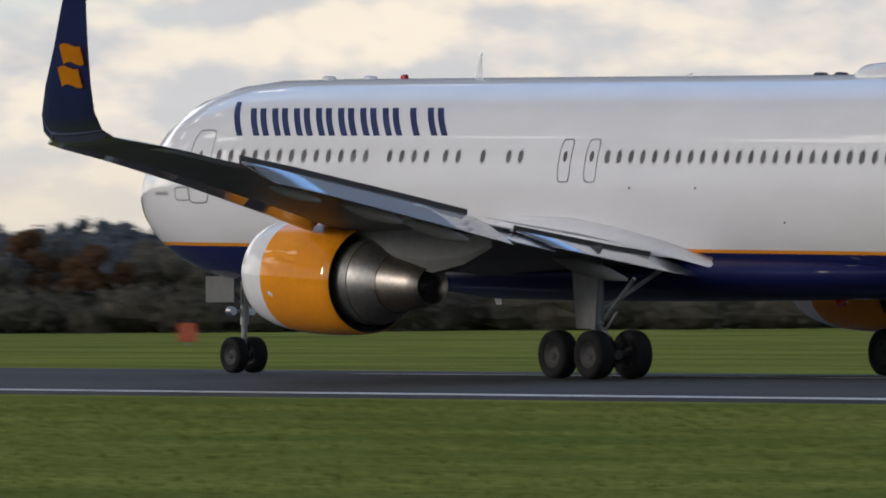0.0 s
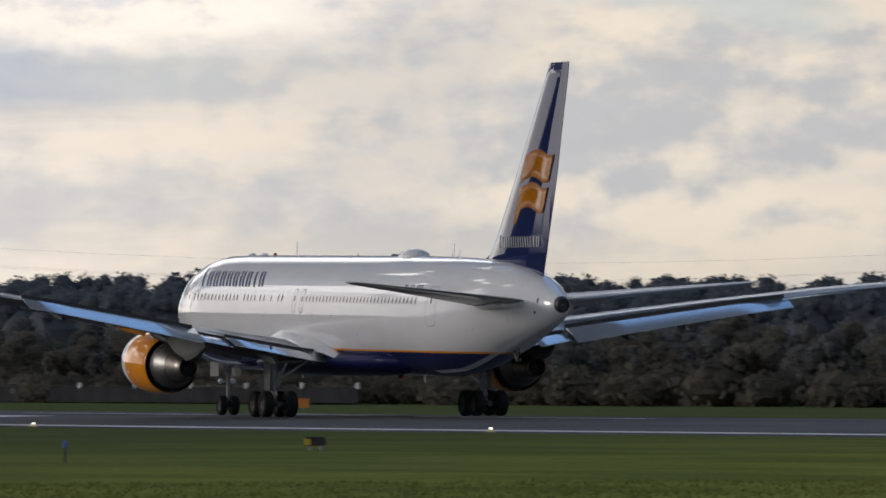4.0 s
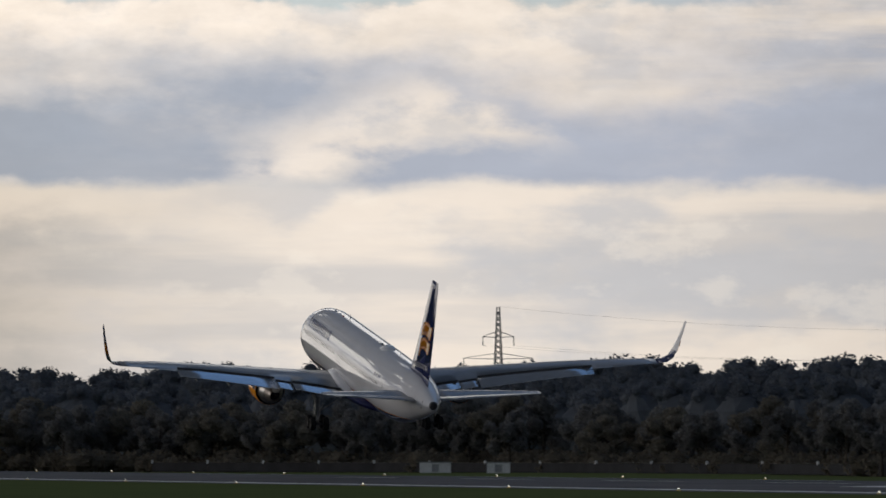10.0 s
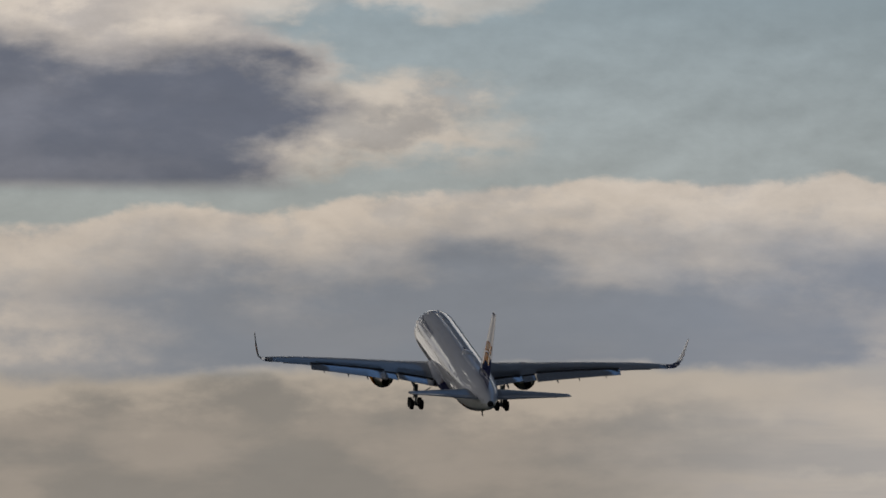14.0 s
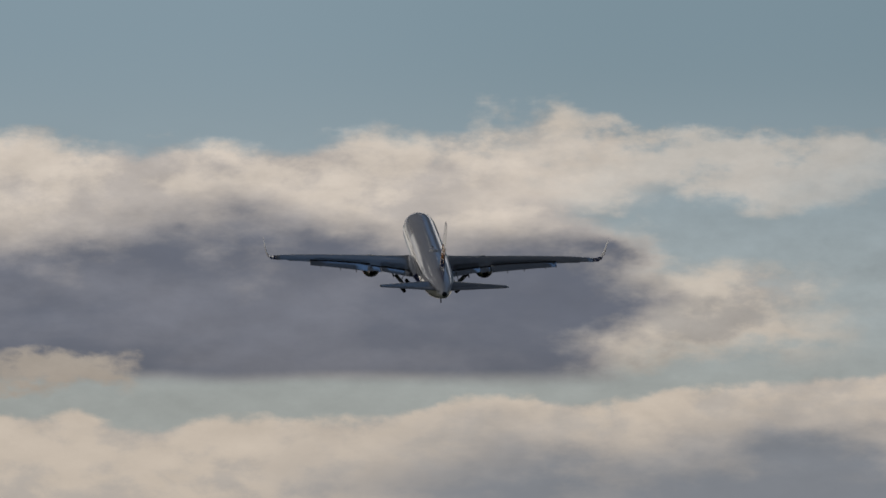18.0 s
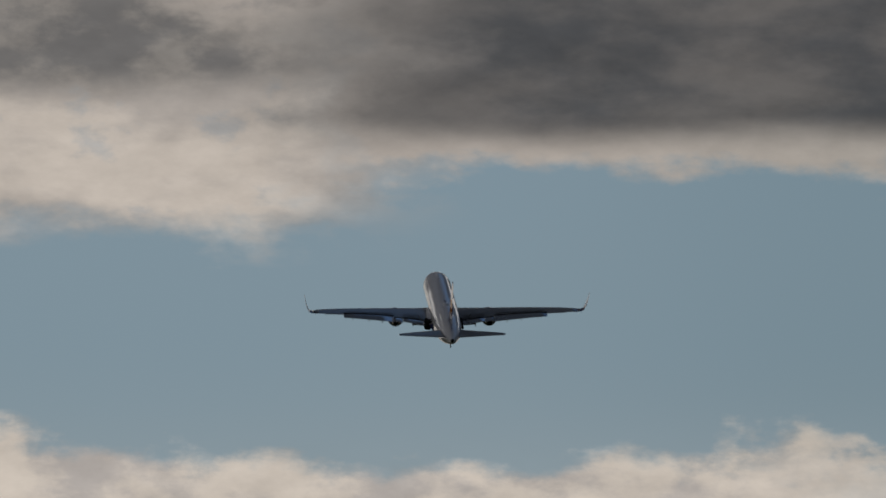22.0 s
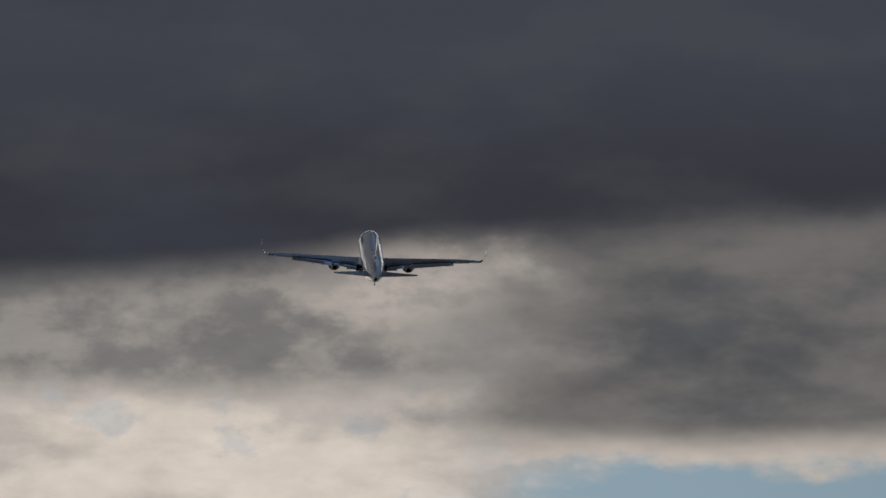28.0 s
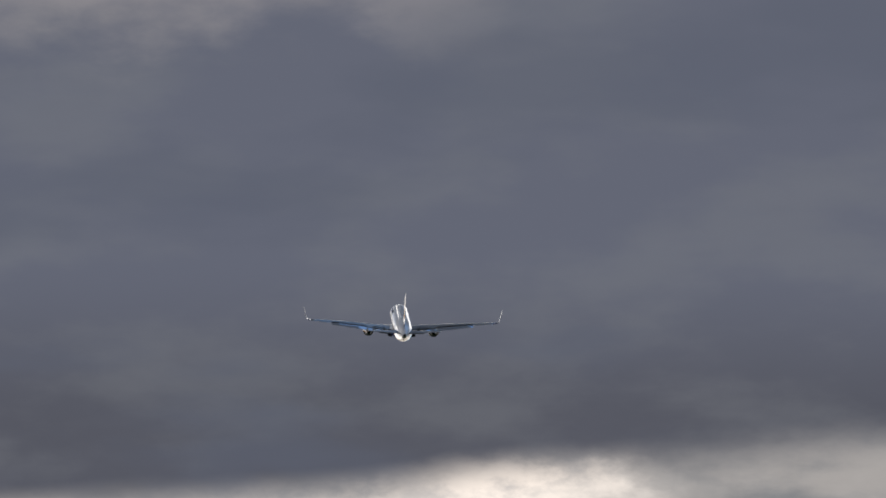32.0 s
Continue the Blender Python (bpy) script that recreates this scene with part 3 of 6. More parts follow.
def build_hull(plane):
    bm = bmesh.new()
    rings = []
    xs = [station(x) for x in (0.0, 0.1, 0.25, 0.5, 0.8, 1.2, 1.6, 2.1, 2.6, 3.1, 3.6, 4.3, 5.0, 5.9, 6.8, 7.9, 9.0, 10.5, 12)] + [14 + 2 * i for i in range(12)] + \
         [37, 38.5, 39.7, 41, 42.2, 43.5, 44.7, 46, 47.2, 48.5, 49.5, 50.5, 51.4, 52.2, 52.8, 53.4, 53.8, 54.1, 54.3, 54.5]
    for x in xs:
        top, low, half = lerp_table(HULL, x)
        c, b = (top + low) / 2, (top - low) / 2
        rings.append([(half * math.sin(2 * math.pi * i / 64), PIVOT - x, hull_z(x, c + b * math.cos(2 * math.pi * i / 64))) for i in range(64)])
    loft(bm, rings)
    hull = part("fuselage", bm, PAINT, plane, "white fuselage with an orange line and navy belly", True)
    # wing-to-body fairing
    bm = bmesh.new()
    rings = []
    for x, w, low in ((17.2, 1.2, 2.45), (18.5, 2.0, 2.25), (20.5, 2.6, 2.10), (24, 2.78, 2.05), (29, 2.78, 2.04), (32, 2.65, 2.06), (35, 2.35, 2.10), (38.5, 1.5, 2.22)):
        rings.append([(w * math.copysign(abs(math.cos(a)) ** 0.75, math.cos(a)), PIVOT - x, 2.72 + (2.72 - low) * math.sin(a) * (0.75 if math.sin(a) > 0 else 1)) for a in [2 * math.pi * i / 32 for i in range(32)]])
    loft(bm, rings)
    part("wing_root_fairing", bm, BELLY_NAVY, plane, "", True)
    # exhaust of the auxiliary power unit
    bm = bmesh.new()
    lathe(bm, [(0.06, 0.375), (-0.03, 0.36), (-0.20, 0.28), (-0.22, 0.25), (-0.06, 0.23), (-0.05, 0.02)], pose(0, PIVOT - 54.48, hull_z(54.5, 5.43), 0, 0, 0), 24)
    part("tail_exhaust", bm, FAN_SEAL, plane, "dark exhaust in the tail cone")
    # cabin windows, both sides
    xs = CABIN_WINDOWS
    for side in (-1, 1):
        proto = None
        for x in xs:
            bm = decal(rounded(x, WINDOW_Z, 0.235, 0.37), side, 0.004, 2)
            bmesh.ops.translate(bm, vec=(0, -(PIVOT - x), 0), verts=bm.verts)
            if proto is None or x < 12.5 or x > 36:
                frame_ob = part("window", bm, FRAME_GREY, hull)
                frame_ob.location = (0, PIVOT - x, 0)
                bm2 = decal(rounded(x, WINDOW_Z, 0.165, 0.29), side, 0.009, 2)
                bmesh.ops.translate(bm2, vec=(0, -(PIVOT - x), 0), verts=bm2.verts)
                pane = part("pane", bm2, CABIN_PANE, frame_ob)
                if 12.5 < x < 36:
                    proto = (frame_ob, pane, x)
            else:
                bm.free()
                dz = HULL_SLOPE * (proto[2] - x)
                o = again(proto[0], pose(0, PIVOT - x, dz), hull)
                again(proto[1], pose(0, 0, 0), o)
        for x, z, w, h in CABIN_DOORS:
            d = part("door", outline_ring(x, z, w, h, side, 0.035, 0.004), SEAM, hull)
            part("pane", decal(rounded(x, WINDOW_Z, 0.16, 0.27), side, 0.008, 2), CABIN_PANE, d)
        # cockpit glazing
        for k, (xa, xb, za, zb) in enumerate(((4.9, 5.6, 5.62, 6.1), (5.4, 6.05, 5.68, 6.28), (6.1, 6.6, 5.75, 6.3))):
            rows = [(xa + 0.1 * k, xb - 0.05, za), (xa + 0.35, xb + 0.03, (za + zb) / 2), (xa + 0.62, xb + 0.02, zb)]
            part("cockpit_window", decal(rows, side, 0.01, 3), GLASS_DARK, hull)
    # airline name as plain slanted strokes, port and starboard
    for side in (-1, 1):
        x = NAME[0]
        step_x = (NAME[1] - NAME[0]) / 10
        for k in range(10):
            z0, z1 = NAME[2], NAME[3] + (0.17 if k == 0 else 0.0)
            lean = -1.15 * (z1 - z0)
            xs0 = x + 0.35 + k * step_x
            w = step_x * 0.80
            bm = bmesh.new()
            strokes = [(0.0, 0.34), (0.56, 0.34)] if k not in (0, 8) else [(0.28, 0.34)]
            for a, b in strokes:
                rows = []
                for i in range(7):
                    v = i / 6
                    xx = xs0 + a * w + lean * v
                    rows.append((xx, xx + b * w, z0 + (z1 - z0) * v))
                one = decal(rows, side, 0.008, 1)
                me = bpy.data.meshes.new("tmp")
                one.to_mesh(me)
                one.free()
                bm.from_mesh(me)
                bpy.data.meshes.remove(me)
            part("name_stroke", bm, LOGO_BLUE, hull, "slanted blue painted stroke" if k == 0 else "")
        # flag and registration bars
        fx, fz = REG
        flag = part("flag", decal([(fx, fx + 0.42, fz), (fx, fx + 0.42, fz + 0.3)], side, 0.007, 1), LOGO_BLUE, hull, "small blue flag with a red and white cross")
        part("flag_cross", decal([(fx + 0.1, fx + 0.19, fz), (fx + 0.1, fx + 0.19, fz + 0.3)], side, 0.012, 1), RED_LENS, flag)
        part("flag_cross", decal([(fx, fx + 0.42, fz + 0.11), (fx, fx + 0.42, fz + 0.19)], side, 0.011, 1), WHITE_PAINT, flag)
        for k in range(6):
            if k != 2:
                xx = fx + 0.75 + k * 0.26
                part("registration_bar", decal([(xx, xx + 0.17, fz), (xx + 0.06, xx + 0.23, fz + 0.3)], side, 0.008, 1), LOGO_BLUE, hull)
    # antennas, beacon, satellite dome
    for x, h in ((18.3, 0.66), (40.2, 0.60), (41.0, 0.32), (27.0, 0.12)):
        bm = bmesh.new()
        z = hull_z(x, 7.47)
        loft(bm, [[(s * 0.018, PIVOT - x - a, z) for a, s in ((0.0, 0), (0.13, 1), (0.34, 0), (0.13, -1))],
                  [(s * 0.010, PIVOT - x - a - 0.22, z + h) for a, s in ((0.0, 0), (0.05, 1), (0.12, 0), (0.05, -1))]])
        part("blade_antenna", bm, WHITE_PAINT, plane)
    for x in (12.0, 13.8, 32.4, 33.2):
        bm = bmesh.new()
        lathe(bm, [(-0.28, 0.02), (-0.15, 0.14), (0.1, 0.16), (0.28, 0.02)], pose(0, PIVOT - x, hull_z(x, 7.50)) @ Matrix.Diagonal((1, 1, 0.55, 1)), 16)
        part("antenna_blister", bm, DARK_METAL if x > 30 else WHITE_PAINT, plane)
    bm = bmesh.new()
    lathe(bm, [(-0.1, 0.02), (-0.08, 0.07), (0.08, 0.07), (0.1, 0.02)], pose(0, PIVOT - 15.3, hull_z(15.3, 7.54)), 14)
    part("beacon", bm, RED_LENS, plane, "red beacon lens")
    bm = bmesh.new()
    lathe(bm, [(-1.05, 0.02), (-0.98, 0.35), (-0.7, 0.58), (-0.2, 0.68), (0.5, 0.62), (0.85, 0.42), (1.02, 0.05)], pose(0, PIVOT - 35.0, hull_z(35.0, 7.44)) @ Matrix.Diagonal((0.95, 1, 0.56, 1)), 24)
    part("satellite_dome", bm, WHITE_PAINT, plane, "low white satellite dome", True)
    # blades and a lamp under the belly
    for x, h in ((19.0, 0.30), (36.2, 0.30)):
        bm = bmesh.new()
        z = hull_z(x, 2.12)
        loft(bm, [[(s * 0.03, PIVOT - x - a, z + 0.05) for a, s in ((0.0, 0), (0.15, 1), (0.4, 0), (0.15, -1))],
                  [(s * 0.02, PIVOT - x - a - 0.2, z - h) for a, s in ((0.0, 0), (0.1, 1), (0.22, 0), (0.1, -1))]])
        part("blade_antenna", bm, FRAME_GREY, plane)
    bm = bmesh.new()
    lathe(bm, [(-0.14, 0.02), (-0.1, 0.1), (0.1, 0.1), (0.14, 0.02)], pose(0, PIVOT - 33.2, 2.02), 14)
    part("beacon", bm, RED_LENS, plane)
    # tail skid
    bm = bmesh.new()
    rod(bm, (0, PIVOT - 48.2, hull_z(48.2, 3.45)), (0, PIVOT - 48.75, hull_z(48.75, 3.02)), 0.09, 0.07)
    rod(bm, (0, PIVOT - 49.0, hull_z(49.0, 3.60)), (0, PIVOT - 48.85, hull_z(48.75, 3.05)), 0.05, 0.05)
    box(bm, (-0.10, PIVOT - 49.05, hull_z(48.75, 2.90)), (0.10, PIVOT - 48.65, hull_z(48.75, 3.04)), 0.03)
    part("tail_skid", bm, DARK_METAL, plane)
    for side in (-1, 1):
        # small dark ports on the hull and the tail cone
        for x, z, w in ((28.06, 4.77, 0.07), (30.7, 4.78, 0.07), (34.04, 3.96, 0.06), (14.0, 3.85, 0.08), (47.1, 4.25, 0.06), (47.6, 4.28, 0.05)):
            part("port", decal(rounded(x, z, w, w, 4), side, 0.006, 1), DARK_METAL, hull)
        for x, z, w, h in ((53.35, 5.5, 0.11, 0.20), (53.1, 5.02, 0.12, 0.12)):
            part("drain_port", decal([(x, x + w, z), (x, x + w, z + h)], side, 0.008, 1), FAN_SEAL, hull)
        # access panel and painted small print by the nose
        part("access_panel", outline_ring(8.85, 4.55, 0.78, 0.36, side, 0.03, 0.004), SEAM, hull)
        for k in range(5):
            part("small_print", decal([(7.25 + 0.17 * k, 7.38 + 0.17 * k, 4.50), (7.28 + 0.17 * k, 7.40 + 0.17 * k, 4.60)], side, 0.007, 1), FRAME_GREY, hull)
        # seams round the tail and the tailplane's root
        for x in (50.9, 51.9):
            part("seam", decal([(x, x + 0.03, z) for z in (4.7, 5.0, 5.4, 5.8, 6.2, 6.5)], side, 0.005, 1), SEAM, hull)
        bm = bmesh.new()
        rr = []
        for x, w, low, high in ((46.6, 0.06, 5.30, 5.38), (47.6, 0.22, 5.02, 5.45), (49.0, 0.34, 4.92, 5.52), (50.6, 0.32, 4.98, 5.58), (52.2, 0.20, 5.10, 5.55), (53.2, 0.05, 5.30, 5.45)):
            half = lerp_table(HULL, x)[2]
            c, b = (low + high) / 2, (high - low) / 2
            rr.append([(side * (half * 0.80 + w * 1.4 * math.cos(a)), PIVOT - x, hull_z(x, c + b * math.sin(a)) + 0.12) for a in [2 * math.pi * i / 14 for i in range(14)]])
        loft(bm, rr)
        part("tailplane_fairing", bm, WHITE_PAINT, hull, "", True)
        # white fairing that blends the wing's top into the hull
        bm = bmesh.new()
        rr = []
        for x, top, w in ((20.6, 3.60, 0.08), (22.0, 3.95, 0.25), (23.5, 4.18, 0.42), (25.5, 4.12, 0.55), (27.5, 3.84, 0.58), (29.0, 3.52, 0.50), (30.2, 3.22, 0.34), (31.2, 2.98, 0.16), (31.9, 2.82, 0.03)):
            ring = []
            drop = max(0.12, top - 3.05) * 0.75
            for i in range(9):
                u = i / 8
                ring.append((side * (2.30 + (w + 0.15) * math.sin(u * math.pi / 2) ** 0.9), PIVOT - x, top - drop * (1 - math.cos(u * math.pi / 2)) ** 1.1))
            ring += [(side * 1.9, PIVOT - x, top - drop), (side * 1.9, PIVOT - x, top)]
            rr.append(ring)
        loft(bm, rr)
        part("wing_fillet", bm, WHITE_PAINT, hull, "", True)


# wing: span station from the centre line, leading edge x, chord, height, thickness ratio
WING = [(2.2, 19.7, 11.2, 3.12, 0.12), (4.0, 20.9, 10.0, 3.36, 0.118), (8.4, 23.8, 7.1, 4.10, 0.112), (12.0, 26.2, 5.9, 4.70, 0.108),
        (16.0, 28.85, 4.75, 5.32, 0.104), (20.0, 31.5, 3.70, 5.88, 0.10), (22.6, 33.3, 2.95, 6.17, 0.096), (23.5, 34.1, 2.60, 6.27, 0.094)]
TWIST = 1.0


def section(row, side, f0=0.0, f1=1.0, n=13):
    """Aerofoil ring of the wing at one span station."""
    y, le, chord, z, t = row
    tw = radians(TWIST * (1 - y / 24) + 0.5)
    return [(side * y, PIVOT - (le + a * math.cos(tw) + b * math.sin(tw)), z + b * math.cos(tw) - (a - 0.3 * chord) * math.sin(tw)) for a, b in airfoil(chord, t, n)]


def wing_row(y):
    le, c, z, t = lerp_table(WING, y)
    return (y, le, c, z, t)


def build_wing(plane, side):
    bm = bmesh.new()
    ys = [2.2, 3, 4, 5.5, 7, 8.4, 10, 12, 14, 16, 18, 20, 21.5, 22.6, 23.5]
    rows = []
    for y in ys:
        y_, le, c, z, t = wing_row(y)
        rows.append(section((y, le, c * (0.86 if y < 19.5 else 0.9 + 0.1 * min(1, (y - 19.5) / 2)), z, t), side))
    skins = loft(bm, rows)
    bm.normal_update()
    # downward faces take the darker copy that imitates shade
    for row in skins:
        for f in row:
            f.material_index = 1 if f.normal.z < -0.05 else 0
    wing = part("wing", bm, [WING_GREY, SHADED_WING_GREY], plane, "grey swept wing", True)
    # bright slats along the leading edge
    for y0, y1 in ((3.4, 7.0), (9.3, 13.0), (13.05, 16.7), (16.75, 20.4), (20.45, 23.2)):
        bm = bmesh.new()
        rr = []
        for k in range(4):
            y = y0 + (y1 - y0) * k / 3
            _, le, c, z, t = wing_row(y)
            w, drop = 0.13 * c + 0.12, 0.045 * c
            ring = []
            for a, b in ((1.0, 0.50), (0.7, 0.62), (0.35, 0.55), (0.08, 0.28), (0.0, 0.0), (0.1, -0.25), (0.35, -0.32), (0.7, 0.18)):
                ring.append((side * y, PIVOT - (le - 0.05 * c - 0.1 + a * w), z + 0.018 * c - drop + b * t * 0.62 * c))
            rr.append(ring)
        loft(bm, rr)
        part("slat", bm, BARE_METAL, wing, "", True)
    # flaps and aileron: chord share, droop
    for name, y0, y1, droop, back, share in (("inboard_flap", 2.75, 7.3, 13, 0.62, 0.14), ("flaperon", 7.35, 8.9, 11, 0.35, 0.20), ("outboard_flap", 8.95, 18.2, 20, 0.62, 0.22), ("aileron", 17.5, 21.6, 1, 0.0, 0.17)):
        bm = bmesh.new()
        rr = []
        for k in range(5):
            y = y0 + (y1 - y0) * k / 4
            _, le, c, z, t = wing_row(y)
            tw = radians(TWIST * (1 - y / 24) + 0.5)
            hinge = 0.83 * c + back * 0.55
            fc = share * c + back * 0.5 + 0.15
            x0, z0 = le + hinge * math.cos(tw), z - (hinge - 0.3 * c) * math.sin(tw) - 0.05 - back * 0.12 + fc * (0.13 if droop > 15 else 0.09 if back > 0.5 else 0.0)
            dr = radians(droop) + tw
            rr.append([(side * y, PIVOT - (x0 + a * math.cos(dr) + b * math.sin(dr)), z0 + b * math.cos(dr) - a * math.sin(dr)) for a, b in airfoil(fc, 0.085, 7, 0.006)])
        loft(bm, rr)
        part(name, bm, FLAP_GREY if back else WING_GREY, wing, "", True)
        if back:
            # dark strip standing in for shade between the wing's fixed panel and the flap
            bm = bmesh.new()
            rr = []
            for k in range(5):
                y = y0 + (y1 - y0) * k / 4
                _, le, c, z, t = wing_row(y)
                tw = radians(TWIST * (1 - y / 24) + 0.5)
                hinge = 0.83 * c + back * 0.55 - 0.06
                fc = share * c + back * 0.5 + 0.15
                zz = z - (hinge - 0.3 * c) * math.sin(tw) - 0.05 - back * 0.12 + fc * (0.13 if droop > 15 else 0.09 if back > 0.5 else 0.0)
                x0 = le + hinge * math.cos(tw)
                rr.append([(side * y, PIVOT - (x0 + a), zz + b) for a, b in ((-0.02, -0.10), (0.05, -0.10), (0.05, 0.15), (-0.02, 0.15))])
            loft(bm, rr)
            part("flap_cove", bm, FAN_SEAL, wing)
    # spoiler panels lying on the top
    for y0, y1 in ((3.6, 5.4), (5.5, 7.2), (9.2, 11.6), (11.7, 14.3), (14.4, 17.4)):
        bm = bmesh.new()
        quad = []
        for y in (y0, y1):
            _, le, c, z, t = wing_row(y)
            tw = radians(TWIST * (1 - y / 24) + 0.5)
            for f in (0.66, 0.855):
                top = t * c * (0.36 if f < 0.7 else 0.16)
                quad.append((side * y, PIVOT - (le + f * c * math.cos(tw)), z + top - (f - 0.3) * c * math.sin(tw) + 0.02 + 0.006 * c))
        v = [bm.verts.new(p) for p in quad]
        bm.faces.new((v[0], v[1], v[3], v[2]))
        bmesh.ops.solidify(bm, geom=bm.faces[:], thickness=0.03)
        part("spoiler", bm, WING_GREY, wing)
    # flap track fairings
    for y, ln, r in ((5.6, 3.0, 0.16), (11.2, 2.8, 0.14), (13.6, 2.5, 0.125), (16.6, 2.1, 0.11)):
        _, le, c, z, t = wing_row(y)
        bm = bmesh.new()
        x0 = le + 0.80 * c
        prof = [(0.0, 0.02), (-0.25 * ln, r * 0.8), (-0.5 * ln, r), (-0.75 * ln, r * 0.8), (-1.0 * ln, 0.03)]
        lathe(bm, prof, pose(side * y, PIVOT - x0, z - 0.20 - 0.03 * c, 10, 0, 0) @ Matrix.Diagonal((0.7, 1, 1.25, 1)), 14)
        part("flap_track_fairing", bm, UNDER_GREY, wing, "", True)
    # blended winglet: outer face navy, inner face pale with a navy foot
    bm = bmesh.new()
    rr = []
    path = [(23.5, 6.27, 34.1, 2.60, 0), (24.15, 6.43, 34.85, 2.36, 24), (24.6, 6.82, 35.45, 2.12, 50), (24.86, 7.45, 36.0, 1.82, 66), (25.08, 8.3, 36.7, 1.36, 73),
            (25.28, 9.15, 37.3, 1.02, 75), (25.42, 9.9, 37.8, 0.74, 76), (25.47, 10.12, 38.1, 0.5, 76)]
    for y, z, le, c, cant in path:
        ring = []
        for a, b in airfoil(c, 0.085, 9, 0.0):
            ca = radians(cant)
            ring.append((side * (y - b * math.sin(ca)), PIVOT - (le + a), z + b * math.cos(ca)))
        rr.append(ring)
    faces = loft(bm, rr)
    bm.normal_update()
    for k, row in enumerate(faces):
        for f in row:
            outward = f.normal.x * side > 0.02 or (k < 2 and f.normal.z < 0)
            f.material_index = 0 if outward or k < 3 else 1
    winglet = part("winglet", bm, [NAVY_PAINT, WHITE_PAINT], wing, "tall navy winglet with an orange mark", True)
    # orange mark: two waving bands on the outer face
    lean = [(z, y) for y, z, *_ in path]
    bm = bmesh.new()
    for z0, x0 in ((7.92, 37.18), (7.42, 36.90)):
        rows = []
        for k in range(6):
            u = k / 5
            wv = 0.05 * math.sin(u * 5.5)
            zz = (z0 + wv, z0 + 0.42 + wv)
            x = x0 + u * 0.80 - 0.1
            rows.append([(side * (lerp_table(lean, z)[0] + 0.10), PIVOT - x, z) for z in (zz[0], (zz[0] + zz[1]) / 2, zz[1])])
        vs = [[bm.verts.new(p) for p in r] for r in rows]
        for a, b in zip(vs, vs[1:]):
            for j in (0, 1):
                bm.faces.new((a[j], b[j], b[j + 1], a[j + 1]))
    bmesh.ops.solidify(bm, geom=bm.faces[:], thickness=0.006)
    # the mark belongs to the winglet's skin, one level up in the tree
    part("orange_mark", bm, ORANGE_PAINT, wing, "orange two-band flag mark")
    bm = bmesh.new()
    lathe(bm, [(-0.07, 0.01), (-0.03, 0.03), (0.05, 0.035), (0.1, 0.01)], pose(side * 23.85, PIVOT - 34.62, 6.35), 10)
    part("navigation_light", bm, RED_LENS if side < 0 else GLASS_DARK, wing)
    return wing


ENGINE_Y, ENGINE_X, ENGINE_Z = 8.4, 21.68, 2.78


